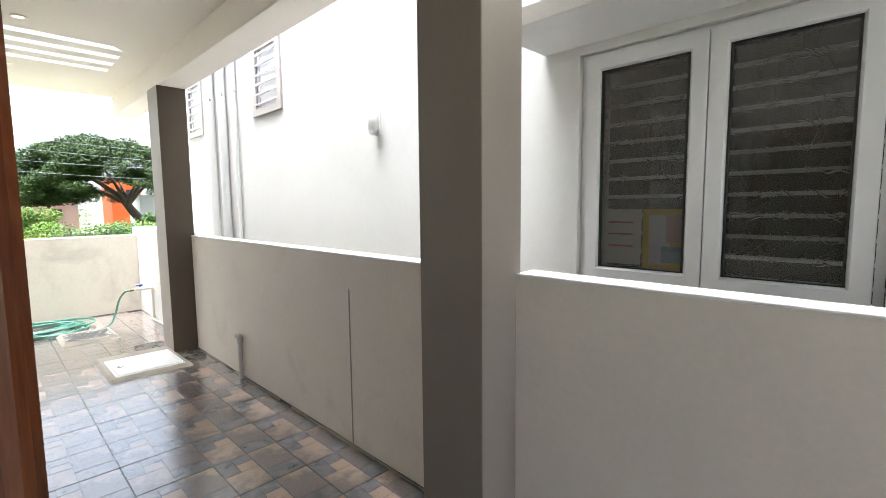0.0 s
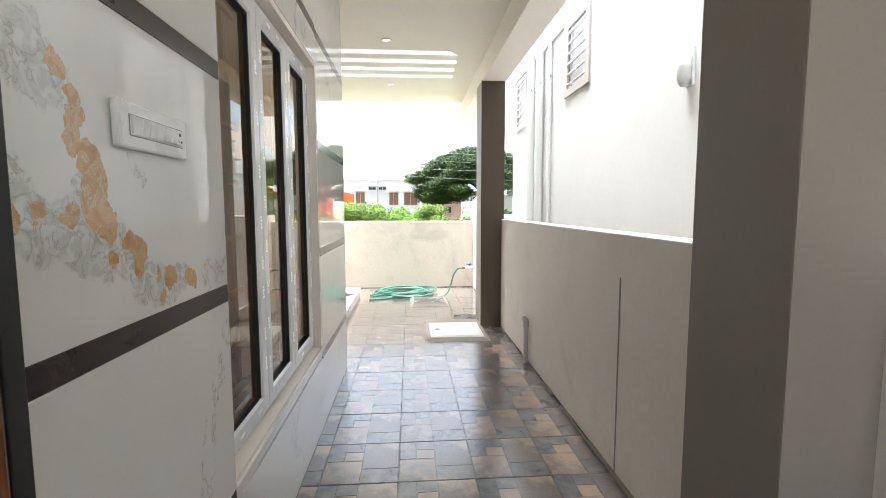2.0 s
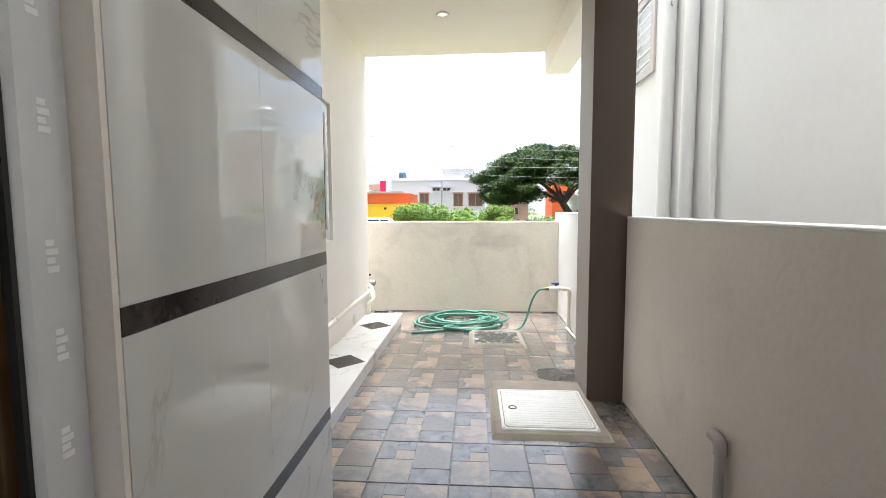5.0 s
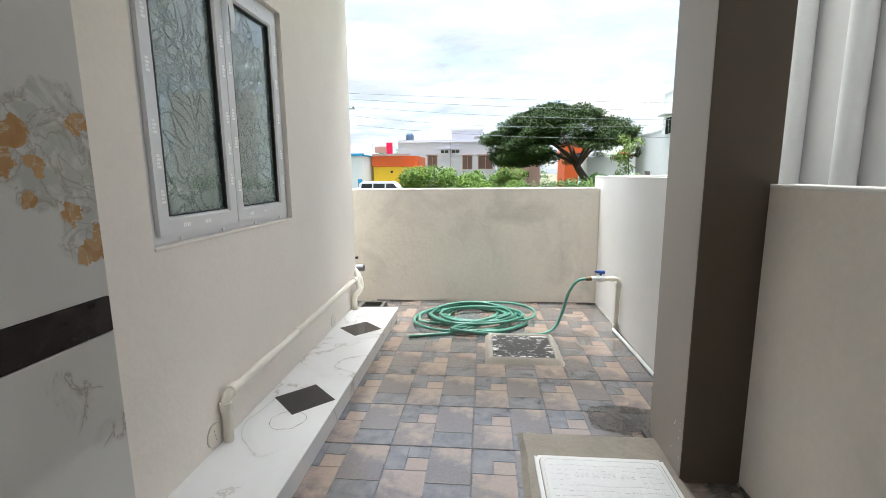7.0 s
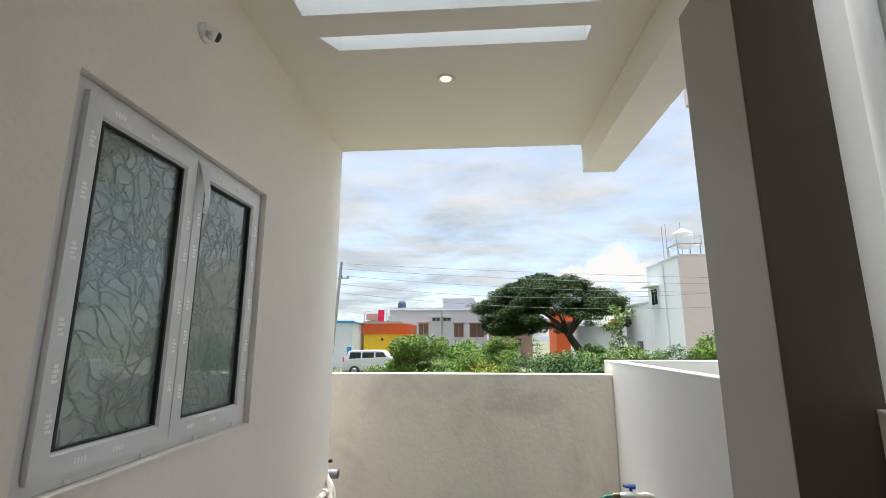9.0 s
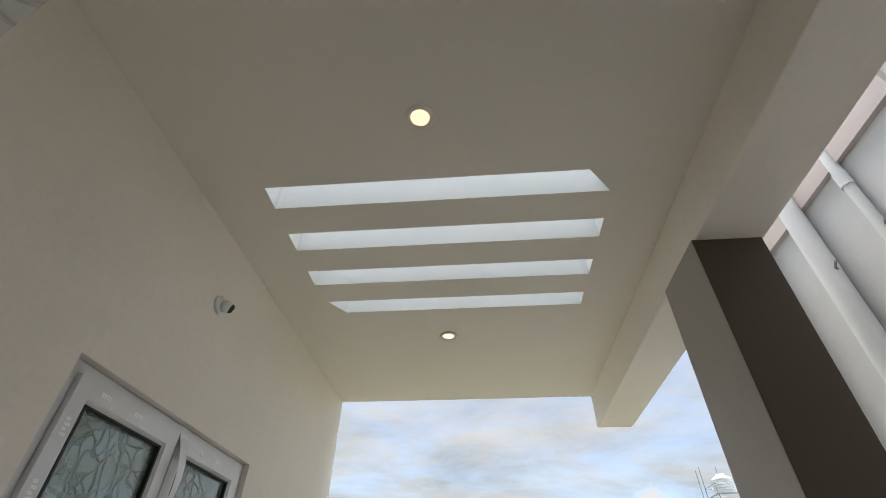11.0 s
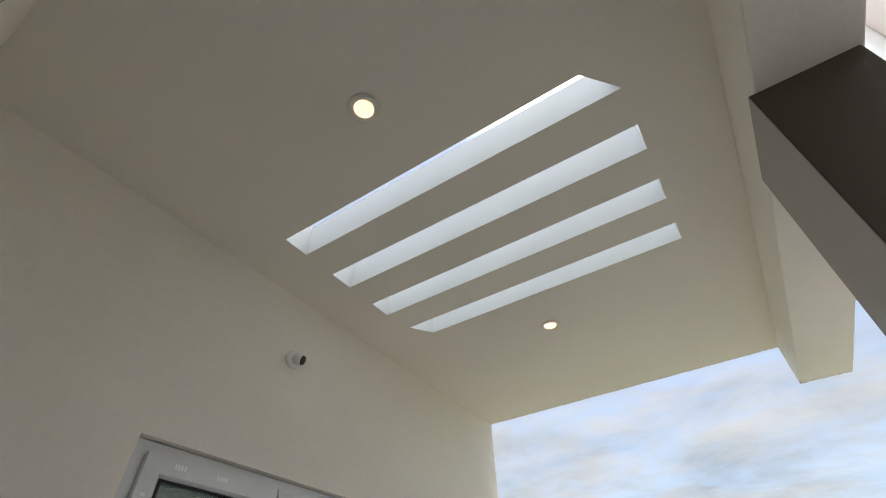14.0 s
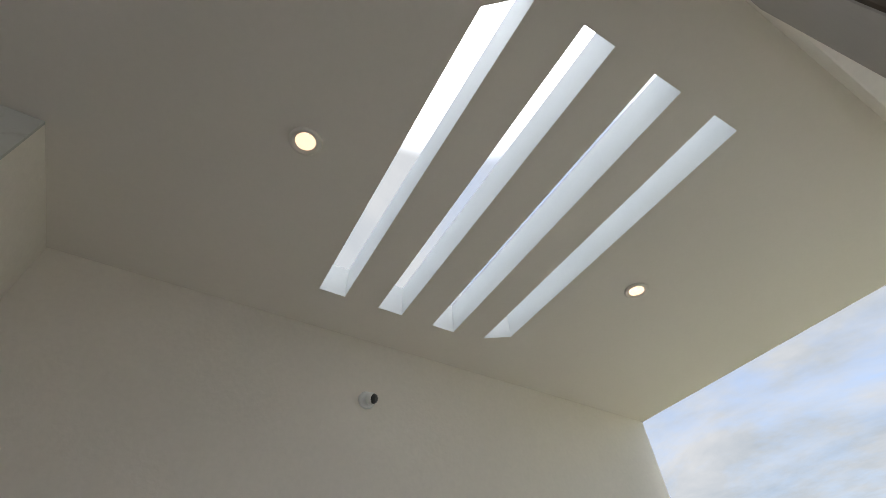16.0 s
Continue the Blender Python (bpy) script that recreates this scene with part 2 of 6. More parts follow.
M_PINKP = surface("pink_poster_print", (0.62, 0.35, 0.33), 0.5, 0.06, 9, 60, 0)
M_CYANP = surface("blue_poster_print", (0.28, 0.42, 0.48), 0.5, 0.06, 9, 60, 0)
M_REDP = surface("red_ink", (0.55, 0.10, 0.10), 0.6, 0.06, 9, 60, 0)


def wood():
    m, t, p = nodes_of("polished_teak")
    v = coords(t, "Object", (14, 14, 0.9))
    g = noise_of(t, v, 2.2, 6, 0.6, 1.2)
    f = noise_of(t, coords(t, "Object", (90, 90, 3)), 2, 3)
    c = ramp(t, calc(t, "ADD", calc(t, "MULTIPLY", g, 0.8), calc(t, "MULTIPLY", f, 0.2)), [(0.3, (0.045, 0.011, 0.004)), (0.55, (0.155, 0.040, 0.012)), (0.75, (0.23, 0.070, 0.022))])
    t.links.new(c, p.inputs["Base Color"])
    p.inputs["Roughness"].default_value = 0.24
    bumped(t, p, f, 0.15, 0.002)
    return m


M_WOOD = wood()


def near_to(t, v, spots, x=-0.415):
    """Distance to the nearest of some (y, z, radius) spots, in radii."""
    near = None
    for cy, cz, rad in spots:
        d = t.nodes.new("ShaderNodeVectorMath")
        d.operation = "DISTANCE"
        t.links.new(v, d.inputs[0])
        d.inputs[1].default_value = (x, cy, cz)
        q = calc(t, "DIVIDE", d.outputs["Value"], rad)
        near = q if near is None else calc(t, "MINIMUM", near, q)
    return near


def warped(t, v, scale, amount, detail=5):
    w = t.nodes.new("ShaderNodeTexNoise")
    w.inputs["Scale"].default_value, w.inputs["Detail"].default_value, w.inputs["Roughness"].default_value = scale, detail, 0.6
    t.links.new(v, w.inputs["Vector"])
    vm = t.nodes.new("ShaderNodeVectorMath")
    vm.operation = "MULTIPLY_ADD"
    t.links.new(w.outputs[1], vm.inputs[0])
    vm.inputs[1].default_value, vm.inputs[2].default_value = (amount,) * 3, (-amount / 2,) * 3
    va = t.nodes.new("ShaderNodeVectorMath")
    va.operation = "ADD"
    t.links.new(v, va.inputs[0])
    t.links.new(vm.outputs[0], va.inputs[1])
    return va.outputs[0]


def marble(name, gold=(), pale=(), veins=(), tint=(0.74, 0.73, 0.70), spread=(0.50, 0.60)):
    """Glossy white marble-print tile: thin grey veins and, where asked, flowing gold and grey patches."""
    m, t, p = nodes_of(name)
    v = world_pos(t)
    ridge = calc(t, "ABSOLUTE", calc(t, "SUBTRACT", noise_of(t, v, 1.5, 7, 0.55, 0.9), 0.5))
    thin = ramp(t, ridge, [(0.0, 1.0), (0.010, 0.0)])
    soft = ramp(t, ridge, [(0.0, 1.0), (0.07, 0.0)])
    where = ramp(t, noise_of(t, v, 0.9, 2), [(spread[0], 0.0), (spread[1], 1.0)])
    cloudy = noise_of(t, v, 1.1, 4)
    c = blend(t, ramp(t, cloudy, [(0.35, 0.0), (0.65, 1.0)]), tuple(x * 0.95 for x in tint), tint)
    c = blend(t, calc(t, "MULTIPLY", calc(t, "MULTIPLY", soft, where), 0.18), c, (0.50, 0.48, 0.45))
    c = blend(t, calc(t, "MULTIPLY", calc(t, "MULTIPLY", thin, where), 0.6), c, (0.33, 0.29, 0.25))
    if gold:
        flow = noise_of(t, v, 16, 5, 0.6, 2.6)
        lines = ramp(t, calc(t, "ABSOLUTE", calc(t, "SUBTRACT", noise_of(t, v, 13, 4, 0.55, 2.0), 0.5)), [(0.0, 1.0), (0.035, 0.0)])
        va = warped(t, v, 11, 0.10)
        grey = ramp(t, near_to(t, va, pale), [(0.85, 1.0), (1.08, 0.0)])
        c = blend(t, calc(t, "MULTIPLY", grey, ramp(t, flow, [(0.40, 0.1), (0.56, 0.85)])), c, (0.52, 0.53, 0.50))
        c = blend(t, calc(t, "MULTIPLY", grey, calc(t, "MULTIPLY", lines, 0.65)), c, (0.36, 0.31, 0.25))
        core = ramp(t, near_to(t, va, gold), [(0.94, 1.0), (1.02, 0.0)])
        ore = blend(t, ramp(t, flow, [(0.35, 0.0), (0.65, 1.0)]), (0.46, 0.24, 0.075), (0.60, 0.37, 0.17))
        ore = blend(t, calc(t, "MULTIPLY", ramp(t, calc(t, "ABSOLUTE", calc(t, "SUBTRACT", flow, 0.52)), [(0.0, 1.0), (0.022, 0.0)]), 0.6), ore, (0.72, 0.66, 0.56))
        c = blend(t, calc(t, "MULTIPLY", core, 0.92), c, ore)
        vb = warped(t, v, 7, 0.07)
        reach = near_to(t, vb, veins)
        crack = calc(t, "MULTIPLY", ramp(t, reach, [(0.7, 1.0), (1.1, 0.0)]), ramp(t, calc(t, "ABSOLUTE", calc(t, "SUBTRACT", noise_of(t, v, 8, 5, 0.6, 1.2), 0.5)), [(0.0, 0.8), (0.02, 0.16), (0.07, 0.0)]))
        c = blend(t, crack, c, (0.36, 0.33, 0.29))
    t.links.new(c, p.inputs["Base Color"])
    p.inputs["Roughness"].default_value = 0.02
    p.inputs["Specular IOR Level"].default_value = 0.9
    bumped(t, p, cloudy, 0.03, 0.02)
    return m


GOLD = ((-1.965, 1.505, 0.033), (-1.955, 1.465, 0.044), (-1.962, 1.42, 0.039), (-1.935, 1.40, 0.033), (-1.917, 1.372, 0.024), (-1.919, 1.315, 0.024), (-1.86, 1.335, 0.021), (-1.835, 1.330, 0.037), (-1.835, 1.295, 0.021), (-1.775, 1.282, 0.018), (-1.72, 1.250, 0.033), (-1.765, 1.218, 0.018), (-1.625, 1.246, 0.030), (-1.60, 1.236, 0.024))
GOLD += ((1.11, 1.392, 0.026), (1.095, 1.352, 0.022), (1.135, 1.36, 0.014), (1.20, 1.404, 0.016), (1.115, 1.312, 0.014), (1.17, 1.288, 0.018), (1.212, 1.240, 0.026))
GOLD += ((-2.029, 1.654, 0.022), (-2.003, 1.607, 0.026), (-2.003, 1.565, 0.032), (-2.003, 1.541, 0.026), (-2.087, 1.413, 0.022), (-2.143, 1.401, 0.026), (-2.023, 1.403, 0.024))
PALE = ((-2.094, 1.659, 0.060), (-2.055, 1.629, 0.060), (-2.031, 1.389, 0.060), (-2.100, 1.391, 0.060), (-2.134, 1.449, 0.050), (-1.984, 1.456, 0.040), (-1.99, 1.36, 0.06), (-1.94, 1.335, 0.06), (-1.88, 1.31, 0.05), (-1.82, 1.27, 0.055), (-1.77, 1.25, 0.055), (-1.72, 1.235, 0.05), (-1.66, 1.25, 0.04), (-1.90, 1.36, 0.03), (1.06, 1.42, 0.045), (1.15, 1.35, 0.065), (1.13, 1.40, 0.055), (1.19, 1.34, 0.06), (1.20, 1.27, 0.05), (1.17, 1.42, 0.05), (0.90, 1.40, 0.03))
VEINS = ((-1.50, 1.236, 0.06), (-1.42, 1.25, 0.05), (-1.40, 1.03, 0.05), (-1.43, 0.96, 0.05), (-1.48, 0.89, 0.055), (-1.52, 0.83, 0.055), (-1.545, 0.77, 0.055), (-1.56, 0.70, 0.06), (-1.57, 0.63, 0.06), (-1.835, 1.53, 0.022), (-1.82, 1.505, 0.022), (-1.80, 1.485, 0.022), (-1.77, 1.47, 0.022), (0.97, 1.43, 0.04), (1.02, 1.46, 0.03), (1.05, 1.53, 0.03), (1.06, 1.43, 0.03), (1.12, 1.06, 0.035), (1.15, 1.02, 0.035), (1.18, 0.98, 0.035), (1.21, 0.965, 0.03))
M_MARBLE = marble("glossy_marble_tile", GOLD, PALE, VEINS)
M_LEDGE = marble("white_marble_slab", tint=(0.78, 0.78, 0.77), spread=(0.40, 0.52))


def floor_tile(name, a, b, r, slope=(0.0, 0.0), centre=(0.5, 0.5), bias=0.0):
    """Embossed stone-look tile face: one print on every tile, clouded from tone a to tone b along a slope."""
    m, t, p = nodes_of(name)
    v = world_pos(t)
    oi = t.nodes.new("ShaderNodeObjectInfo")
    sp = t.nodes.new("ShaderNodeSeparateXYZ")
    t.links.new(coords(t, "Object"), sp.inputs[0])
    across = calc(t, "MULTIPLY", calc(t, "SUBTRACT", sp.outputs[0], centre[0] * 0.4055), slope[0] / 0.4055)
    along = calc(t, "MULTIPLY", calc(t, "SUBTRACT", sp.outputs[1], centre[1] * 0.4055), slope[1] / 0.4055)
    shift = calc(t, "ADD", calc(t, "MULTIPLY", calc(t, "SUBTRACT", oi.outputs["Random"], 0.5), 0.12), calc(t, "ADD", across, along))
    n = calc(t, "ADD", calc(t, "ADD", noise_of(t, v, 11, 5, 0.6, 0.4), shift), bias)
    g = noise_of(t, v, 55, 4, 0.7)
    c = blend(t, ramp(t, n, [(0.34, 0.0), (0.64, 1.0)]), a, b)
    c = blend(t, 0.35, c, blend(t, g, tuple(x * 0.55 for x in a), tuple(min(1, x * 1.35) for x in b)))
    t.links.new(c, p.inputs["Base Color"])
    rr = calc(t, "ADD", calc(t, "MULTIPLY", g, 0.16), r)
    t.links.new(rr, p.inputs["Roughness"])
    p.inputs["Coat Weight"].default_value, p.inputs["Coat Roughness"].default_value = 1.0, 0.19
    p.inputs["Coat IOR"].default_value = 1.85
    bumped(t, p, calc(t, "ADD", g, calc(t, "MULTIPLY", n, 0.6)), 0.35, 0.004)
    return m


M_TAN = floor_tile("tan_tile_face", (0.12, 0.105, 0.10), (0.37, 0.27, 0.212), 0.12, (0.45, 0.5), (0.26, 0.34), 0.05)
M_SLATE = floor_tile("slate_tile_face", (0.065, 0.070, 0.083), (0.20, 0.19, 0.19), 0.10)
M_MID = floor_tile("mixed_tile_face", (0.095, 0.094, 0.10), (0.37, 0.27, 0.212), 0.11, (0.55, 1.1), (0.80, 0.84), -0.02)


def damp():
    """A thin wet film of cement slurry, uneven and partly clear."""
    m, t, p = nodes_of("damp_cement_film")
    n = noise_of(t, world_pos(t), 9, 6, 0.65, 0.5)
    t.links.new(blend(t, n, (0.035, 0.031, 0.027), (0.14, 0.125, 0.105)), p.inputs["Base Color"])
    p.inputs["Roughness"].default_value = 0.28
    t.links.new(ramp(t, n, [(0.38, 0.25), (0.60, 0.85)]), p.inputs["Alpha"])
    return m


M_DAMP = damp()


def pane_glass(name, col, rough=0.0, pattern=False, through_light=1.0, relief=0.6):
    m, t, p = nodes_of(name)
    p.inputs["Base Color"].default_value = (*col, 1)
    p.inputs["Transmission Weight"].default_value = through_light
    p.inputs["Roughness"].default_value = rough
    p.inputs["IOR"].default_value = 1.62 if pattern else 1.5
    if pattern:
        v = warped(t, world_pos(t), 4.0, 0.20, 2)
        height = None
        for size, stretch, turn, depth in ((11.0, (1, 0.72, 1.6), 0.6, 1.0), (12.5, (1, 0.7, 1.7), -0.7, 0.9), (13.0, (1, 0.7, 1.6), 1.2, 0.7)):
            mp = t.nodes.new("ShaderNodeMapping")
            mp.vector_type = "TEXTURE"
            mp.inputs["Rotation"].default_value = (turn, 0, 0)
            mp.inputs["Scale"].default_value = stretch
            t.links.new(v, mp.inputs[0])
            vo = t.nodes.new("ShaderNodeTexVoronoi")
            vo.feature = "DISTANCE_TO_EDGE"
            vo.inputs["Scale"].default_value = size
            t.links.new(mp.outputs[0], vo.inputs["Vector"])
            edge = calc(t, "MULTIPLY", ramp(t, vo.outputs["Distance"], [(0.0, 1.0), (0.022, 0.6), (0.065, 0.0)]), depth)
            keep = ramp(t, noise_of(t, mp.outputs[0], 3.0, 2), [(0.45, 0.0), (0.51, 1.0)])
            edge = calc(t, "MULTIPLY", edge, keep)
            height = edge if height is None else calc(t, "MAXIMUM", height, edge)
        bumped(t, p, height, relief, 0.008)
        p.inputs["Coat Weight"].default_value, p.inputs["Coat Roughness"].default_value = (0.8 if through_light < 0.9 else 0.0), 0.04
    return m


M_BRONZE = pane_glass("bronze_tinted_glass", (0.56, 0.37, 0.18))
M_LEAFGLASS = pane_glass("leaf_patterned_glass", (0.44, 0.57, 0.54), 0.05, True, 0.66, 0.5)
M_NGLASS = pane_glass("patterned_window_glass", (0.55, 0.54, 0.50), 0.0, True, 0.95, 0.12)


def glow(name, col, strength):
    m, t, p = nodes_of(name)
    p.inputs["Base Color"].default_value = (*col, 1)
    p.inputs["Emission Color"].default_value = (*col, 1)
    p.inputs["Emission Strength"].default_value = strength
    return m


M_LED = glow("lit_led_disc", (1.0, 0.70, 0.43), 0.75)


def leafy(name, a, b):
    m, t, p = nodes_of(name)
    g = t.nodes.new("ShaderNodeNewGeometry")
    c = blend(t, g.outputs["Random Per Island"], a, b)
    c = blend(t, ramp(t, noise_of(t, g.outputs["Position"], 0.8, 3), [(0.35, 0.0), (0.65, 0.5)]), c, tuple(x * 0.6 for x in a))
    t.links.new(c, p.inputs["Base Color"])
    p.inputs["Roughness"].default_value = 0.65
    p.inputs["Specular IOR Level"].default_value = 0.25
    return m


M_TREELEAF = leafy("dark_tree_leaves", (0.017, 0.043, 0.008), (0.058, 0.105, 0.020))
M_BUSHLEAF = leafy("bright_bush_leaves", (0.055, 0.125, 0.016), (0.19, 0.30, 0.035))
M_DEEPLEAF = leafy("deep_green_bush_leaves", (0.025, 0.070, 0.014), (0.10, 0.18, 0.035))
M_PALELEAF = leafy("pale_shrub_leaves", (0.085, 0.15, 0.028), (0.24, 0.33, 0.075))
M_FLOWER = leafy("yellow_flowers", (0.55, 0.38, 0.02), (0.65, 0.48, 0.04))
M_BARK = surface("tree_bark", (0.075, 0.058, 0.045), 0.9, 0.3, 2, 20, 0.8, 0.03)
M_GRASS = surface("rough_grass", (0.13, 0.13, 0.075), 0.9, 0.35, 0.25, 6, 0.8, 0.05, stain=(0.20, 0.17, 0.10), stain_at=(0.55, 0.72))
M_BWHITE = surface("white_building_paint", (0.60, 0.60, 0.66), 0.7, 0.05, 0.15, 3, 0.2, 0.02, stain=(0.50, 0.50, 0.55), stain_at=(0.56, 0.8))
M_BPURE = surface("bright_building_paint", (0.74, 0.77, 0.79), 0.7, 0.04, 0.15, 3, 0.2, 0.02)
M_BYELLOW = surface("yellow_building_paint", (0.83, 0.53, 0.03), 0.65, 0.06, 0.3, 3, 0.2, 0.02)
M_BORANGE = surface("orange_building_paint", (0.60, 0.10, 0.015), 0.65, 0.07, 0.3, 3, 0.2, 0.02)
M_BRED = surface("red_roof_tile", (0.36, 0.07, 0.05), 0.7, 0.15, 0.8, 6, 0.4, 0.03)
M_BBLUE = surface("blue_building_paint", (0.03, 0.28, 0.58), 0.6, 0.06, 0.4, 3, 0.2, 0.02)
M_BPINK = surface("pink_building_paint", (0.48, 0.32, 0.29), 0.7, 0.05, 0.2, 3, 0.2, 0.02)
M_BPALE = surface("pale_pink_building_paint", (0.68, 0.57, 0.55), 0.7, 0.05, 0.2, 3, 0.2, 0.02)
M_MAGENTA = surface("magenta_cloth", (0.62, 0.01, 0.10), 0.7, 0.1, 1, 8, 0.2)
M_BROWNSH = surface("brown_shutter_paint", (0.16, 0.09, 0.07), 0.5, 0.12, 1, 8, 0.2)
M_FARGLASS = surface("dark_far_window_glass", (0.03, 0.035, 0.04), 0.08, 0.2, 1, 6, 0)
M_CARPAINT = surface("white_car_paint", (0.62, 0.62, 0.63), 0.2, 0.02, 1, 30, 0)
M_TYRE = surface("black_tyre_rubber", (0.02, 0.02, 0.02), 0.8, 0.2, 5, 60, 0.2)
M_WIRE = surface("grey_power_cable", (0.16, 0.17, 0.18), 0.6, 0.1, 5, 60, 0)
M_TANKBLUE = surface("dark_blue_tank_plastic", (0.05, 0.09, 0.14), 0.5, 0.1, 2, 20, 0)


# ---- builders ----
def box(bm, x0, x1, y0, y1, z0, z1, mi=0):
    vs = [bm.verts.new(c) for c in ((x0, y0, z0), (x1, y0, z0), (x1, y1, z0), (x0, y1, z0), (x0, y0, z1), (x1, y0, z1), (x1, y1, z1), (x0, y1, z1))]
    for f in ((3, 2, 1, 0), (4, 5, 6, 7), (0, 1, 5, 4), (1, 2, 6, 5), (2, 3, 7, 6), (3, 0, 4, 7)):
        bm.faces.new([vs[i] for i in f]).material_index = mi
    return vs


def soften(bm, width, segments=2, smooth=True):
    bmesh.ops.bevel(bm, geom=list(bm.edges), offset=width, segments=segments, profile=0.5, affect="EDGES", clamp_overlap=True)
    return bm


def block(x0, x1, y0, y1, z0, z1, bevel=0.0, segments=2):
    bm = bmesh.new()
    box(bm, x0, x1, y0, y1, z0, z1)
    if bevel:
        soften(bm, bevel, segments)
    return bm


def tube(bm, points, radius, sides=12, cap=True):
    """A round tube along points; radius is one number or one for each point."""
    pts = [Vector(p) for p in points]
    rads = radius if isinstance(radius, (list, tuple)) else [radius] * len(pts)
    rings, side = [], None
    for i, p in enumerate(pts):
        d = (pts[min(i + 1, len(pts) - 1)] - pts[max(i - 1, 0)]).normalized()
        if side is None:
            side = d.cross(Vector((0, 0, 1)) if abs(d.z) < 0.9 else Vector((1, 0, 0))).normalized()
        side = (side - d * side.dot(d)).normalized()
        up = d.cross(side)
        rings.append([bm.verts.new(p + (side * math.cos(a) + up * math.sin(a)) * rads[i]) for a in (2 * math.pi * k / sides for k in range(sides))])
    for a, b in zip(rings, rings[1:]):
        for k in range(sides):
            bm.faces.new((a[k], a[(k + 1) % sides], b[(k + 1) % sides], b[k])).smooth = True
    if cap:
        bm.faces.new([bm.verts.new(v.co) for v in rings[0][::-1]])
        bm.faces.new([bm.verts.new(v.co) for v in rings[-1]])
    return bm


def rounded(points, r, steps=6):
    """A polyline whose corners are bent with radius r."""
    pts = [Vector(p) for p in points]
    out = [pts[0]]
    for a, b, c in zip(pts, pts[1:], pts[2:]):
        u, w = (a - b).normalized(), (c - b).normalized()
        for k in range(steps + 1):
            s = k / steps
            out.append(b + u * r * (1 - s) ** 2 + w * r * s ** 2)
    out.append(pts[-1])
    return out


def spun(bm, profile, sides=24, axis="z", centre=(0, 0, 0)):
    """A turned body: profile of (radius, height) pairs round the axis."""
    rings = []
    for r, h in profile:
        ring = []
        for k in range(sides):
            a = 2 * math.pi * k / sides
            u, w = r * math.cos(a), r * math.sin(a)
            q = {"z": (u, w, h), "x": (h, u, w), "y": (u, h, w)}[axis]
            ring.append(bm.verts.new(Vector(q) + Vector(centre)))
        rings.append(ring)
    for a, b in zip(rings, rings[1:]):
        for k in range(sides):
            bm.faces.new((a[k], a[(k + 1) % sides], b[(k + 1) % sides], b[k])).smooth = True
    bm.faces.new(rings[0][::-1])
    bm.faces.new(rings[-1])
    bmesh.ops.recalc_face_normals(bm, faces=bm.faces)
    return bm


def mesh_of(name, bm, *mats):
    me = bpy.data.meshes.new(name)
    bmesh.ops.recalc_face_normals(bm, faces=bm.faces)
    bm.to_mesh(me)
    bm.free()
    for m in mats:
        me.materials.append(m)
    return me


def part(name, bm, material, parent, label=""):
    mats = material if isinstance(material, (list, tuple)) else [material]
    ob = new(name, mesh_of(name, bm, *mats))
    ob.parent = parent
    return tagged(ob, label)


def thing(name, at, label, category, group="", turn=0.0):
    ob = new(name)
    ob.empty_display_size = 0.05
    ob.matrix_basis = pose(*at, 0, 0, turn)
    return tagged(ob, label, category, group)


def setting(name, bm, material, label, category):
    mats = material if isinstance(material, (list, tuple)) else [material]
    return tagged(new(name, mesh_of(name, bm, *mats)), label, category, kind="structure")


# ---- the passage: floor, walls, ceiling ----
XM, XP, XB, XR, XN = -0.415, -1.073, 1.005, 1.235, 1.835
Y_BLOCK, Y_EDGE, Y_END, ZC = 1.215, 4.754, 5.28, 3.125
Y_BACK = -5.6

setting("ground", block(-900, 900, -900, 900, -1.6, -0.9), M_GRASS, "rough green grass on open plots", "ground")
floor = setting("floor", block(-1.6, 1.30, Y_BACK, 5.30, -0.88, -0.006), M_GROUT, "patio floor bed with dark grout under embossed tiles", "floor")

# marble-clad block with a three-sash window and the doorway
DOOR_A, DOOR_B = -3.50, -2.215
W1A, W1B, W1Z0, W1Z1 = -1.38, 0.09, 0.525, 2.30
bm = bmesh.new()
xo, xi = XM - 0.014, XM - 0.215
box(bm, xi, xo, Y_BACK, DOOR_A, 0, ZC)
box(bm, xi, xo, DOOR_A, DOOR_B, 2.16, ZC)
box(bm, xi, xo, DOOR_B, W1A, 0, ZC)
box(bm, xi, xo, W1A, W1B, 0, W1Z0)
box(bm, xi, xo, W1A, W1B, W1Z1, ZC)
box(bm, xi, xo, W1B, Y_BLOCK - 0.002, 0, ZC)
wall_house = setting("wall_house", bm, M_WALL, "house wall clad in glossy white marble tiles with dark bands", "wall")
bm = bmesh.new()
box(bm, XP - 0.2, xi, Y_BLOCK - 0.2, Y_BLOCK - 0.002, 0, ZC)
setting("wall_return", bm, M_WALL, "short cream plastered return wall of the house", "wall")

# cream wall with a two-sash window
W3A, W3B, W3Z0, W3Z1 = 2.165, 3.392, 1.068, 2.280
bm = bmesh.new()
x1, x0 = XP, XP - 0.2
box(bm, x0, x1, Y_BLOCK, W3A, 0, ZC)
box(bm, x0, x1, W3A, W3B, 0, W3Z0)
box(bm, x0, x1, W3A, W3B, W3Z1, ZC)
box(bm, x0, x1, W3B, Y_EDGE, 0, ZC)
box(bm, -4.6, x0, Y_EDGE - 0.2, Y_EDGE, -0.9, ZC)
setting("wall_cream", bm, M_WALL, "smooth cream plastered house wall", "wall")

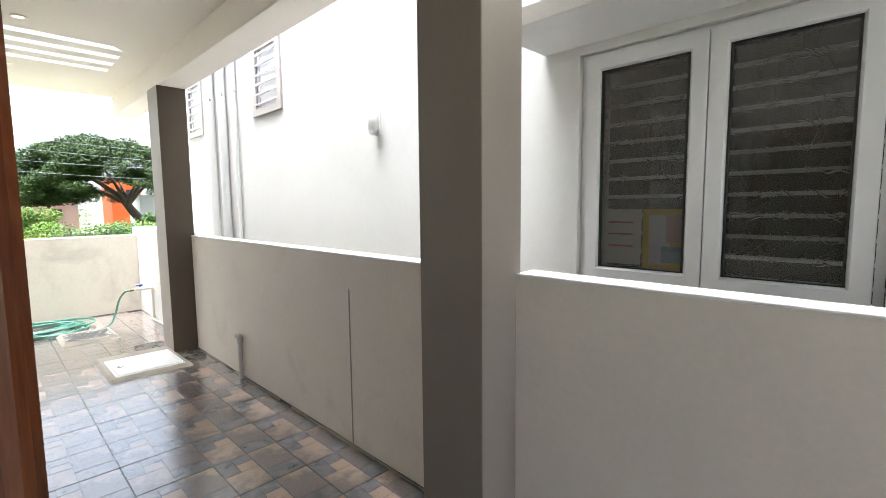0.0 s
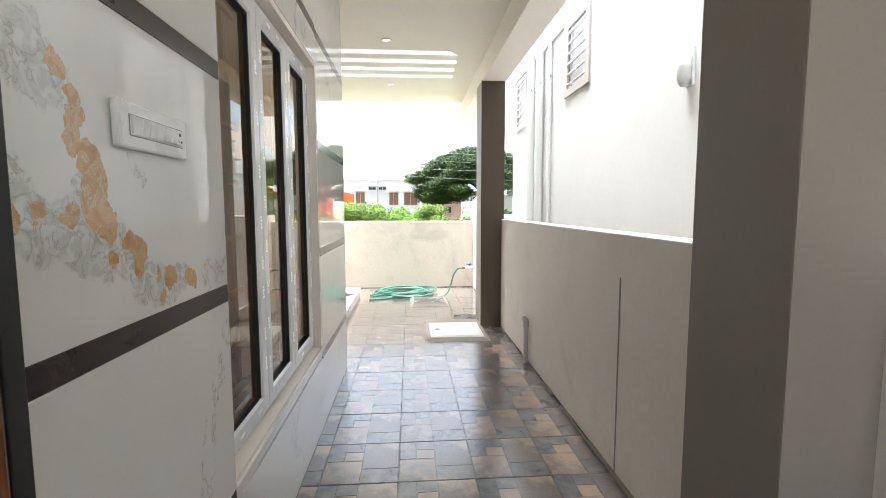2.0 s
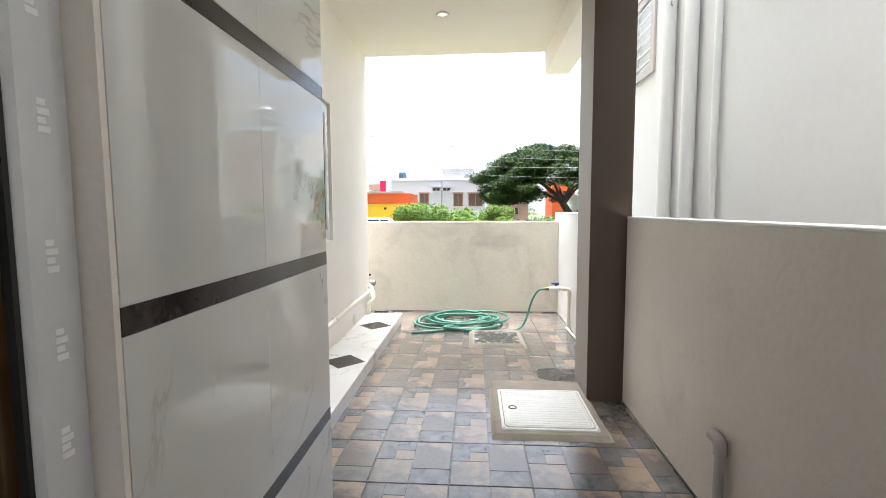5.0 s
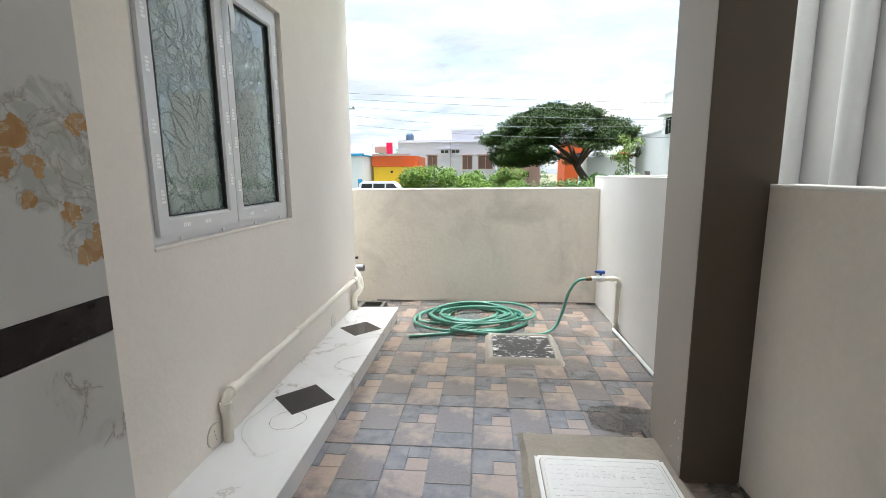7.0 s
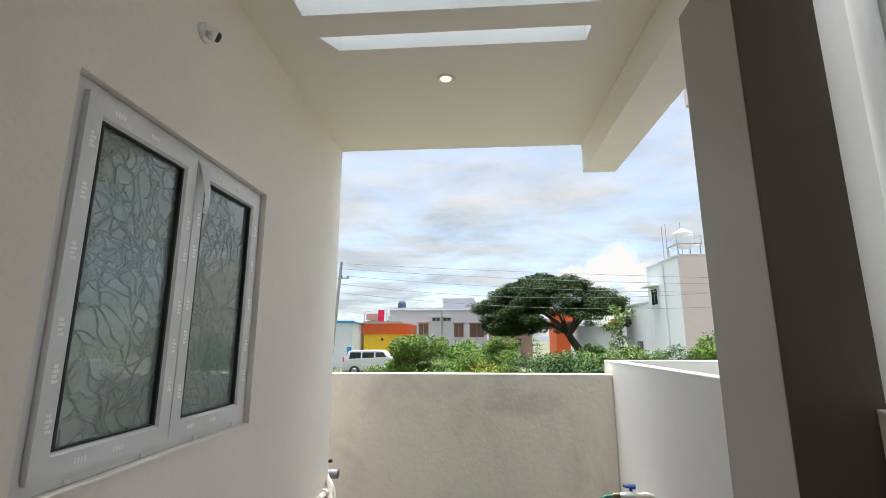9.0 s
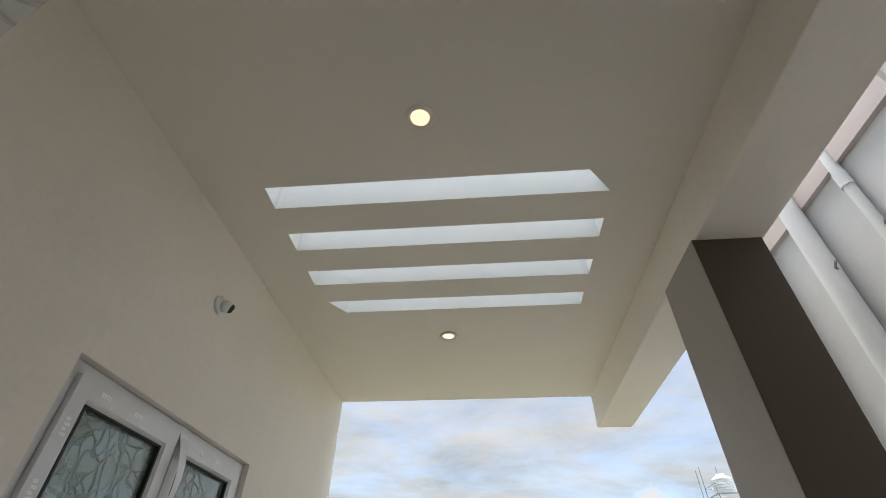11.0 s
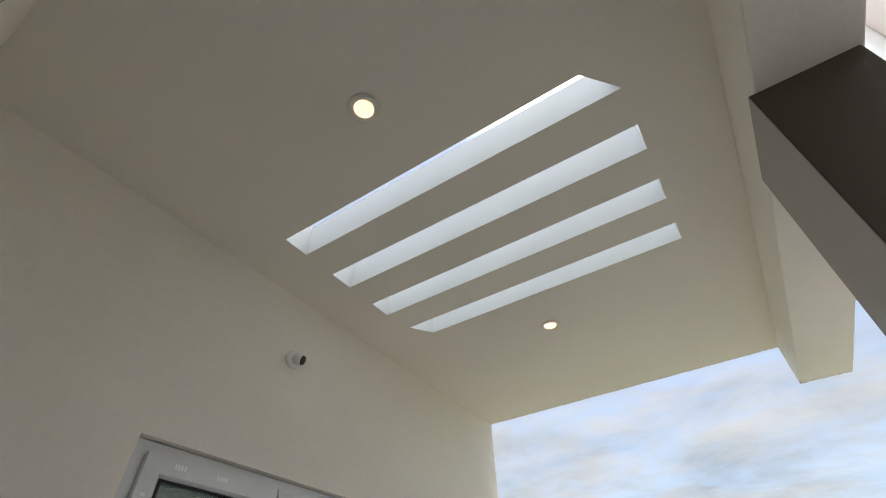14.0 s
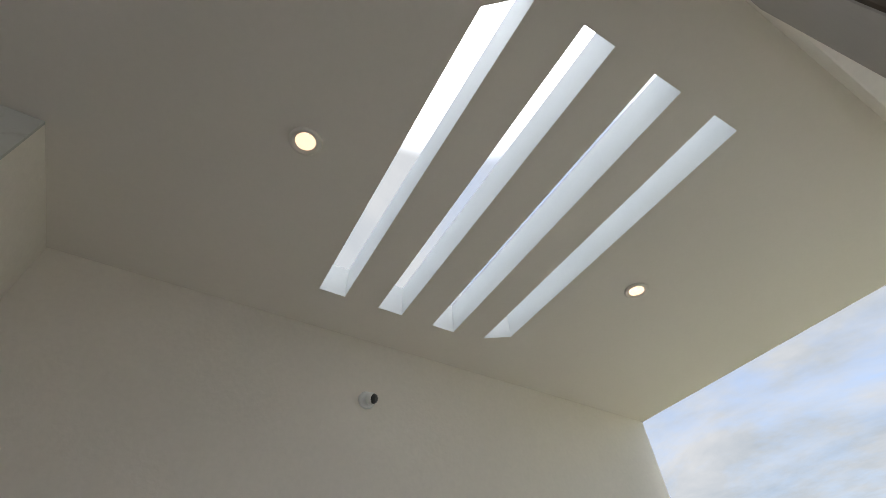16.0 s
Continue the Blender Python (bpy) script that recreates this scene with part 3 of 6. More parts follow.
# rooms behind the windows
bm = bmesh.new()
# two unseen openings are added so daylight brightens these rooms
for r in ((Y_BACK, -5.2, 0, ZC), (-5.2, -3.9, 0, 0.9), (-5.2, -3.9, 2.1, ZC), (-3.9, 1.9, 0, ZC), (1.9, 3.9, 0, 1.1), (1.9, 3.9, 2.4, ZC), (3.9, Y_EDGE - 0.2, 0, ZC)):
    box(bm, -4.6, -4.5, *r)
box(bm, -4.5, xi, Y_BACK, Y_BACK + 0.1, 0, ZC)
box(bm, -4.5, x0, 0.9, 1.0, 0, ZC)
setting("wall_inner", bm, M_ROOMDARK, "plain dim inner room walls with added unseen daylight openings", "wall")
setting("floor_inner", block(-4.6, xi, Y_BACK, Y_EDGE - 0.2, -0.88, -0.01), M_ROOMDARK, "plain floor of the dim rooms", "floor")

# ceiling slab with four slits; its outer slits end on a slant
SLITS = [(2.305, 2.432, -0.789, -0.789, 0.605, 0.712), (2.608, 2.736, -0.789, -0.789, 0.717, 0.717), (2.913, 3.041, -0.789, -0.789, 0.717, 0.717), (3.214, 3.338, -0.762, -0.682, 0.717, 0.717)]
ZT = ZC + 0.18
bm = bmesh.new()


def prism(bm, quad, z0, z1):
    lo = [bm.verts.new((x, y, z0)) for x, y in quad]
    hi = [bm.verts.new((x, y, z1)) for x, y in quad]
    bm.faces.new(lo[::-1])
    bm.faces.new(hi)
    for i in range(4):
        j = (i + 1) % 4
        bm.faces.new((lo[i], lo[j], hi[j], hi[i]))


XL, XE = -4.6, 1.275
# unseen back end of the slab, chosen to let skylight into the passage
Y_SLAB = -4.75
edges = [Y_SLAB] + [v for s in SLITS for v in s[:2]] + [Y_EDGE]
for a, b in zip(edges[::2], edges[1::2]):
    prism(bm, ((XL, a), (XE, a), (XE, b), (XL, b)), ZC, ZT)
for ya, yb, la, lb, ra, rb in SLITS:
    prism(bm, ((XL, ya), (la, ya), (lb, yb), (XL, yb)), ZC, ZT)
    prism(bm, ((ra, ya), (XE, ya), (XE, yb), (rb, yb)), ZC, ZT)
bm.normal_update()
bmesh.ops.recalc_face_normals(bm, faces=bm.faces)
# slit faces get a cooler tone that puts skylight into the paint
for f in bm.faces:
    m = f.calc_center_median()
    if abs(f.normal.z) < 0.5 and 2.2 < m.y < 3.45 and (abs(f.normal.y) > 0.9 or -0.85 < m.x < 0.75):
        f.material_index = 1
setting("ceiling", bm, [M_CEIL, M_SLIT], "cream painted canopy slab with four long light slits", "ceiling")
bm = bmesh.new()
box(bm, -4.6, xi, Y_BACK, Y_SLAB - 0.002, ZC, ZT)
setting("ceiling_inner", bm, M_CEIL, "plain slab over the inner rooms", "ceiling")

setting("beam", block(XB, 1.275, Y_SLAB, Y_EDGE, 2.873, ZC + 0.003, 0.006), M_WALL, "cream plastered edge beam under the canopy", "beam")
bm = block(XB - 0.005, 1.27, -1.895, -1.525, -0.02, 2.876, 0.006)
# house-facing side takes a darker copy of the paint, standing in for shade
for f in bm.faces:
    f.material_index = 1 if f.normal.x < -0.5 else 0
setting("column_1", bm, [M_COLUMN, M_COLSHADE], "square brown-grey painted concrete column, shade painted on its house side", "column")
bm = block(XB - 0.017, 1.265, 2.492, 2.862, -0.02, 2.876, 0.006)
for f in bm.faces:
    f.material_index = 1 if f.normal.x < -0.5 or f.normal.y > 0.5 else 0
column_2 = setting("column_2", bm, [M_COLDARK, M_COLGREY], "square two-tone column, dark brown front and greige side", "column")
setting("column_3", block(XB - 0.005, 1.27, -4.75, -4.4, -0.02, 2.876, 0.006), M_COLUMN, "square brown-grey painted concrete column", "column")


def coped_wall(name, x0, x1, y0, y1, top, mat, label, cope=0.014):
    w = setting(name, block(x0, x1, y0, y1, -0.9, top - cope, 0.0), mat, label, "wall")
    bm = block(x0 - 0.002, x1 + 0.002, y0, y1, top - cope, top, 0.004)
    for v in bm.verts:
        v.co.z += 0.006 * (noise.noise(v.co * 3.1)) if v.co.z > top - 0.006 else 0
    ob = part("coping", bm, M_COPING, w, "white painted uneven coping")
    return w


par_near = coped_wall("parapet_near", XR, 1.36, Y_BACK, -1.895, 1.29, M_PARAPET, "greige plastered parapet with white top edge")
par_mid = coped_wall("parapet_middle", XR, 1.36, -1.525, 2.495, 1.287, M_PARAPET, "greige plastered parapet with white top edge")
par_far = coped_wall("parapet_far", 1.283, 1.39, 2.862, 5.53, 1.302, M_COPING, "white plastered parapet beside the column")
coped_wall("parapet_cross", 1.392, 2.7, 5.43, 5.53, 1.302, M_COPING, "low white plastered cross wall")
end_wall = setting("wall_end", block(-4.6, 1.283, Y_END, Y_END + 0.12, -0.9, 1.19, 0.008), M_END, "stained cream plastered end wall", "wall")
setting("wall_front", block(-0.415, XR, Y_BACK - 0.12, Y_BACK, -0.9, 1.0, 0.008), M_END, "low plastered front wall", "wall")

# dirty open joint along the wall feet
part("joint_line", block(XR - 0.009, XR + 0.001, -1.52, 2.47, 0.0, 0.011, 0.003), M_GROUT, par_mid, "dirty dark mortar joint")
part("joint_line", block(-1.0, 1.27, Y_END - 0.009, Y_END + 0.001, 0.0, 0.012, 0.003), M_GROUT, end_wall, "dirty dark mortar joint")

# lamp groove: a shallow plastered conduit chase on the parapet
setting("trim", block(XR - 0.003, XR + 0.004, -0.588, -0.578, 0.01, 1.06), M_MORTAR, "thin plastered conduit chase line on the parapet", "trim")
part("chase_line", block(1.280, 1.287, 3.30, 3.308, 0.01, 1.05), M_MORTAR, par_far, "thin plastered conduit chase line")
bm = bmesh.new()
for a, b in ((-1.525, 2.495), (Y_BACK, -1.9)):
    y = a
    while y < b:
        s = min(random.uniform(0.12, 0.3), b - y)
        d = random.uniform(0.006, 0.022)
        box(bm, XR - d, XR + 0.01, y, y + s, -0.004, random.uniform(0.006, 0.016))
        y += s
for a, b in ((2.85, 5.28),):
    y = a
    while y < b:
        s = min(random.uniform(0.12, 0.3), b - y)
        box(bm, 1.283 - random.uniform(0.004, 0.012), 1.29, y, y + s, -0.004, random.uniform(0.005, 0.012))
        y += s
x = -1.0
while x < 1.28:
    s = random.uniform(0.1, 0.25)
    box(bm, x, min(x + s, 1.28), Y_END - random.uniform(0.003, 0.012), Y_END + 0.01, -0.004, random.uniform(0.006, 0.014))
    x += s
setting("baseboard", bm, M_MORTAR, "rough cement joint along the foot of the walls", "joint")

# marble cladding, tile by tile, with dark bands
ROWS = [(0.0, 0.466), (0.520, 1.141), (1.195, 1.814), (1.868, 2.488), (2.542, ZC)]
BANDS = [(0.466, 0.520), (1.141, 1.195), (1.814, 1.868), (2.488, 2.542)]


def clip_cells(y0, y1, z0, z1):
    """What is left of a tile round the window opening."""
    if y1 <= W1A + 0.001 or y0 >= W1B - 0.001 or z1 <= W1Z0 or z0 >= W1Z1:
        return [(y0, y1, z0, z1)]
    out = []
    if z0 < W1Z0 - 0.02:
        out.append((y0, y1, z0, W1Z0))
    if z1 > W1Z1 + 0.02:
        out.append((y0, y1, W1Z1, z1))
    return out


JOINTS = [DOOR_B + 0.042, W1A, -0.65, W1B, 0.655, Y_BLOCK]
for z0, z1 in ROWS:
    for y0, y1 in zip(JOINTS, JOINTS[1:]):
        drop = 0.028 if y0 >= W1B else 0.012
        for a, b, c, d in clip_cells(y0, y1, max(0.0, z0 - drop), z1 - drop if z1 < ZC else ZC):
            part("tile", block(XM - 0.013, XM, a + 0.0006, b - 0.0006, c + 0.0006, d - 0.0006, 0.0008, 1), M_MARBLE, wall_house)
for z0, z1 in BANDS:
    for y0, y1 in ((JOINTS[0], W1A), (W1A, W1B), (W1B, Y_BLOCK)):
        drop = 0.028 if y0 >= W1B else 0.012
        for a, b, c, d in clip_cells(y0, y1, z0 - drop, z1 - drop):
            if (y0, z0) != (W1A, 0.466):
                part("band", block(XM - 0.013, XM, a + 0.0006, b - 0.0006, c + 0.0006, d - 0.0006, 0.0008, 1), M_BAND, wall_house, "dark brown stone band")
part("tile", block(XM - 0.013, XM, W1A, W1B, 0.467, W1Z0 - 0.001, 0.0008, 1), M_MARBLE, wall_house)
part("tile", block(XM - 0.013, XM, Y_BACK, DOOR_A - 0.05, 0, ZC, 0.0008, 1), M_MARBLE, wall_house)
part("tile", block(XM - 0.013, XM, DOOR_A - 0.05, DOOR_B + 0.042, 2.2, ZC, 0.0008, 1), M_MARBLE, wall_house)
part("edging", block(XM - 0.02, XM + 0.032, DOOR_B + 0.004, DOOR_B + 0.041, 0, 2.2, 0.003), M_GASKET, wall_house, "black stone edging strip beside the door frame")

# door frame of polished teak
df = tagged(new("door_1"), "polished dark teak door frame with moulded edges", "door frame", kind="structure")
df.location = (0, 0, 0)


def jamb(y, s):
    bm = bmesh.new()
    prof = [(-0.63, 0.0), (-0.40, 0.0), (-0.395, 0.012), (-0.385, 0.02), (-0.385, 0.035), (-0.397, 0.045), (-0.397, 0.062), (-0.41, 0.072), (-0.44, 0.076), (-0.455, 0.092), (-0.52, 0.092), (-0.53, 0.075), (-0.63, 0.075)]
    prof = [(px + (0.017 if px > -0.6 else 0), py) for px, py in prof]
    lo = [bm.verts.new((px, y - s * py, 0)) for px, py in prof]
    hi = [bm.verts.new((px, y - s * py, 2.16)) for px, py in prof]
    bm.faces.new(lo)
    bm.faces.new(hi[::-1])
    for i in range(len(prof)):
        j = (i + 1) % len(prof)
        bm.faces.new((lo[i], lo[j], hi[j], hi[i]))
    return bm


part("jamb", jamb(DOOR_B, 1), M_WOOD, df)
part("jamb", jamb(DOOR_A, -1), M_WOOD, df)
part("head", block(-0.63, -0.39, DOOR_A + 0.094, DOOR_B - 0.094, 2.07, 2.16, 0.006), M_WOOD, df)


# ---- windows ----
def sash_window(name, face, y0, y1, z0, z1, sashes, glass, film, label, depth=0.07, frame_w=0.045, sash_w=0.06, out=1, seed=3):
    """A plastic-framed window in the x = face plane, set back by depth; out: +1 if it looks towards +x."""
    rnd = random.Random(seed)
    w = tagged(new(name), label, "window", kind="structure")
    w.matrix_basis = pose(face - out * depth, 0, 0)
    body = M_FILM if film else M_UPVC

    def b(xa, xb, *r):
        return block(min(out * xa, out * xb), max(out * xa, out * xb), *r)

    bm = bmesh.new()
    t = 0.06
    for r in ((y0, y1, z0, z0 + frame_w), (y0, y1, z1 - frame_w, z1), (y0, y0 + frame_w, z0 + frame_w, z1 - frame_w), (y1 - frame_w, y1, z0 + frame_w, z1 - frame_w)):
        box(bm, *sorted((0.0, -out * t)), *r)
    part("window_frame", bm, body, w)
    span = (y1 - y0 - 2 * frame_w) / sashes
    for i in range(sashes):
        a, c = y0 + frame_w + i * span + 0.003, y0 + frame_w + (i + 1) * span - 0.003
        lo, hi = z0 + frame_w - 0.012, z1 - frame_w + 0.012
        bm = bmesh.new()
        xs = sorted((out * 0.018, -out * 0.045))
        # mitred sash with a sloped inner lip
        outer = [(a, lo), (c, lo), (c, hi), (a, hi)]
        inner = [(a + sash_w, lo + sash_w), (c - sash_w, lo + sash_w), (c - sash_w, hi - sash_w), (a + sash_w, hi - sash_w)]
        lip = [(a + sash_w - 0.012, lo + sash_w - 0.012), (c - sash_w + 0.012, lo + sash_w - 0.012), (c - sash_w + 0.012, hi - sash_w + 0.012), (a + sash_w - 0.012, hi - sash_w + 0.012)]
        f, g, k = out * 0.018, out * 0.004, -out * 0.045
        rings = [[bm.verts.new((k, *p)) for p in outer], [bm.verts.new((f, *p)) for p in outer], [bm.verts.new((f, *p)) for p in lip], [bm.verts.new((g, *p)) for p in inner], [bm.verts.new((k, *p)) for p in inner]]
        for ra, rb in zip(rings, rings[1:] + rings[:1]):
            for j in range(4):
                bm.faces.new((ra[j], ra[(j + 1) % 4], rb[(j + 1) % 4], rb[j]))
        sash = part("sash", bm, body, w)
        part("pane", block(-0.012 if out > 0 else 0.007, -0.007 if out > 0 else 0.012, a + sash_w - 0.004, c - sash_w + 0.004, lo + sash_w - 0.004, hi - sash_w + 0.004), glass, sash).visible_shadow = False
        bm = bmesh.new()
        for r in ((a + sash_w - 0.001, c - sash_w + 0.001, lo + sash_w, lo + sash_w + 0.005), (a + sash_w, a + sash_w + 0.009, lo + sash_w, hi - sash_w), (c - sash_w - 0.009, c - sash_w, lo + sash_w, hi - sash_w), (a + sash_w, c - sash_w, hi - sash_w - 0.006, hi - sash_w)):
            box(bm, *sorted((out * 0.010, -out * 0.006)), *r)
        part("gasket", bm, M_GASKET, sash)
        if film:
            bm = bmesh.new()
            for side in (a + 0.022, c - 0.03):
                z = lo + rnd.uniform(0.1, 0.2)
                while z < hi - 0.12:
                    yy = side + rnd.uniform(-0.006, 0.006)
                    for q in range(4):
                        box(bm, *sorted((f, f + out * 0.0008)), yy, yy + 0.021 - 0.006 * (q % 2), z + q * 0.014, z + q * 0.014 + 0.010)
                    z += rnd.uniform(0.12, 0.22)
            for zz2 in (hi - 0.034, lo + 0.022):
                y = a + rnd.uniform(0.1, 0.16)
                while y < c - 0.14:
                    for q in range(4):
                        box(bm, *sorted((f, f + out * 0.0008)), y + q * 0.012, y + q * 0.012 + 0.008, zz2, zz2 + 0.016)
                    y += rnd.uniform(0.12, 0.2)
            part("film_print", bm, M_MARK, sash, "pale printed marks on the film")
            # loose curled flap of film at an upper corner
            if i == sashes - 1 and sashes == 2:
                bm = bmesh.new()
                n = 7
                rows = []
                for q in range(n):
                    s = q / (n - 1)
                    rows.append([bm.verts.new((f + out * (0.002 + 0.035 * math.sin(s * 2.2)), a + 0.002 + 0.062 * u * (1 - 0.55 * s) + 0.012 * s * s, hi - 0.012 - 0.22 * s)) for u in (0, 1)])
                for ra, rb in zip(rows, rows[1:]):
                    bm.faces.new((ra[0], ra[1], rb[1], rb[0]))
                fl = part("film_flap", bm, M_FILM, sash, "loose curling grey film")
                sol = fl.modifiers.new("thick", "SOLIDIFY")
                sol.thickness = 0.0008
    bm = bmesh.new()
    for i in range(sashes * 2):
        yy = y0 + (i + 0.6) * (y1 - y0) / (sashes * 2)
        box(bm, *sorted((0.0, out * 0.006)), yy, yy + 0.022, z0 + 0.004, z0 + 0.018)
    part("drain_cap", bm, M_UPVC, w)
    return w


w1 = sash_window("window_1", XM, W1A + 0.004, W1B - 0.016, W1Z0 + 0.012, W1Z1 - 0.03, 3, M_BRONZE, True, "three-sash window with filmed frames and bronze glass", 0.06, 0.04, 0.072)
bm = block(XM - 0.16, XM + 0.004, W1A + 0.001, W1B - 0.001, W1Z0 - 0.004, W1Z0 + 0.010, 0.003)
for v in bm.verts:
    if v.co.x > XM - 0.01:
        v.co.z -= 0.012
part("sill", bm, M_WALL, wall_house, "cream plastered window sill")
part("reveal", block(XM - 0.16, XM - 0.002, W1B - 0.015, W1B - 0.001, W1Z0 + 0.011, W1Z1 - 0.001), M_WALL, wall_house, "cream plastered reveal")
part("reveal", block(XM - 0.16, XM - 0.002, W1A + 0.001, W1B - 0.016, W1Z1 - 0.029, W1Z1 - 0.001), M_WALL, wall_house, "cream plastered reveal")

w3 = sash_window("window_2", XP, W3A + 0.004, W3B - 0.004, W3Z0 + 0.008, W3Z1 - 0.004, 2, M_LEAFGLASS, True, "two-sash window with filmed frames and leaf-patterned glass", 0.03, 0.048, 0.07, seed=8)
bm = block(XP - 0.16, XP + 0.006, W3A + 0.001, W3B - 0.001, W3Z0 - 0.006, W3Z0 + 0.006, 0.003)
setting("window_sill", bm, M_WALL, "thin cream plastered sill under the patterned window", "sill")

# grille inside the bronze window
g = thing("window_grille", (XM - 0.19, 0, 0), "tan painted iron grille inside the bronze window", "grille")
y = W1A + 0.03
bm = bmesh.new()
for k in range(8):
    z = W1Z0 + 0.06 + k * (W1Z1 - W1Z0 - 0.12) / 7
    part("bar", block(-0.008, 0.008, W1A + 0.004, W1B - 0.004, z - 0.011, z + 0.011), M_GRILLE, g)
for k in range(7):
    y = W1A + 0.03 + k * (W1B - W1A - 0.06) / 6
    part("bar", block(-0.012, -0.0085, y - 0.011, y + 0.011, W1Z0 + 0.003, W1Z1 - 0.062), M_GRILLE, g)
bm.free()


# ---- the passage: things ----
def switch_board(y0, y1, z0, z1):
    s = thing("switch_board", (XM, (y0 + y1) / 2, (z0 + z1) / 2), "white switch board with a row of rocker switches and a socket", "switch board")
    w, h = (y1 - y0) / 2, (z1 - z0) / 2
    part("plate", block(0.0, 0.016, -w, w, -h, h, 0.006, 3), M_PLASTIC, s)
    part("inner_frame", block(0.0162, 0.019, -w * 0.73, w * 0.8, -h * 0.42, h * 0.42, 0.0012), M_PLASTIC, s)
    part("trim_line", block(0.0161, 0.0172, -w * 0.75, w * 0.82, -h * 0.46, h * 0.46, 0.0004), M_STEEL, s, "thin silver outline")
    n, a, b = 7, -w * 0.70, w * 0.77
    for i in range(n):
        p, q = a + (b - a) * i / n + 0.0008, a + (b - a) * (i + 1) / n - 0.0008
        if i == 0:
            bm = block(0.0192, 0.021, p, q, -h * 0.38, h * 0.38, 0.0008)
            part("indicator", bm, M_PLASTIC, s)
        elif i < 6:
            bm = block(0.0192, 0.0245, p, q, -h * 0.36, h * 0.36, 0.0012)
            tilt = -1 if i == 5 else 1
            for v in bm.verts:
                if v.co.x > 0.021:
                    v.co.x += tilt * 0.009 * v.co.z / h
            part("rocker", bm, M_PLASTIC, s)
        else:
            sk = part("socket", block(0.0192, 0.0215, p, q, -h * 0.38, h * 0.38, 0.0008), M_PLASTIC, s)
            for dy, dz, rad in ((0, 0.35, 0.0042), (-0.26, -0.35, 0.0032), (0.26, -0.35, 0.0032)):
                bm = bmesh.new()
                spun(bm, [(rad, 0.0216), (rad, 0.0222)], 12, "x", (0, (p + q) / 2 + dy * (q - p), dz * h * 0.5))
                part("hole", bm, M_DARK, sk)
    return s


switch_board(-1.905, -1.635, 1.538, 1.632)


def downlight(x, y):
    d = thing("downlight", (x, y, ZC), "small round recessed warm ceiling downlight", "downlight", "ceiling downlights")
    bm = bmesh.new()
    spun(bm, [(0.037, 0.0), (0.056, 0.0), (0.058, -0.004), (0.052, -0.010), (0.044, -0.011), (0.037, -0.003)], 32)
    part("ring", bm, M_CEIL, d)
    bm = bmesh.new()
    spun(bm, [(0.036, -0.001), (0.036, -0.003)], 32)
    part("lens", bm, M_LED, d, "glowing warm white disc")
    return d


d0 = downlight(-0.068, 2.0)
copy_thing(d0, pose(-0.086, 3.665, ZC))

c = thing("cctv_camera", (XP, 2.70, 2.788), "small white dome security camera fixed on the cream wall", "security camera")
bm = bmesh.new()
spun(bm, [(0.043, 0.0), (0.043, 0.010), (0.039, 0.015), (0.03, 0.017)], 28, "x")
part("base", bm, M_PLASTIC, c)
bm = bmesh.new()
bmesh.ops.create_uvsphere(bm, u_segments=24, v_segments=16, radius=0.029, matrix=pose(0.036, 0.008, -0.004))
for f in bm.faces:
    f.smooth = True
part("ball", bm, M_PLASTIC, c)
bm = bmesh.new()
d = Vector((0.75, 0.62, -0.30)).normalized()
e = Vector((0.036, 0.008, -0.004))
tube(bm, [e + d * 0.015, e + d * 0.028, e + d * 0.032], [0.0245, 0.020, 0.011], 20)
part("lens", bm, M_DARK, c, "black camera lens")

# marble ledge with black diamonds
LZ = 0.12
ledge = thing("marble_ledge", (0, 0, 0), "low white marble-topped ledge with black diamond inlays", "ledge")
part("slab", block(XP, -0.652, Y_BLOCK, 4.642, LZ - 0.018, LZ, 0.002), M_LEDGE, ledge)
part("base", block(XP, -0.664, Y_BLOCK, 4.63, -0.004, LZ - 0.018), M_LEDGE, ledge)


def diamond(cy):
    bm = bmesh.new()
    cx, ax, ay = -0.845, 0.172, 0.172
    q = [(cx - ax, cy), (cx, cy - ay), (cx + ax, cy), (cx, cy + ay)]
    prism(bm, q, LZ - 0.006, LZ + 0.0012)
    return bm


for cy in (1.785, 2.882, 4.042):
    part("inlay", diamond(cy), M_BLACKTILE, ledge, "black granite diamond inlay")

bm = bmesh.new()
n = 40
ring = []
for k in range(n):
    a = 6.2832 * k / n
    j = 1 + 0.10 * noise.noise((math.cos(a) * 2, math.sin(a) * 2, 0.4))
    wv = 0.0025 + 0.006 * max(0, noise.noise((math.cos(a) * 3, math.sin(a) * 3, 1.4)))
    ring.append([bm.verts.new((-0.845 + r * j * math.cos(a), 2.66 + r * j * math.sin(a), LZ + 0.0006)) for r in (0.085, 0.085 + wv)])
for k in range(n):
    a, b = ring[k], ring[(k + 1) % n]
    bm.faces.new((a[0], b[0], b[1], a[1]))
part("water_mark", bm, M_MORTAR, ledge, "dried brown ring-shaped water mark")

# pipes on the ledge
p = thing("drain_pipe", (XP + 0.028, 2.49, LZ), "cream plastic waste pipe running along the wall on the ledge", "pipe")
bm = bmesh.new()
tube(bm, rounded([(0, -0.02, 0.0), (0, -0.02, 0.215), (0, 2.13, 0.262)], 0.045), 0.023, 16)
part("tube", bm, M_PVC, p)
for y, z in ((0.02, 0.222), (0.8, 0.236), (2.08, 0.262)):
    bm = bmesh.new()
    tube(bm, [(0, y, z), (0, y + (0.05 if y != 0.8 else 0.02), z + 0.001)], 0.0285 if y != 0.8 else 0.027, 16)
    part("collar", bm, M_PVC, p)
bm = bmesh.new()
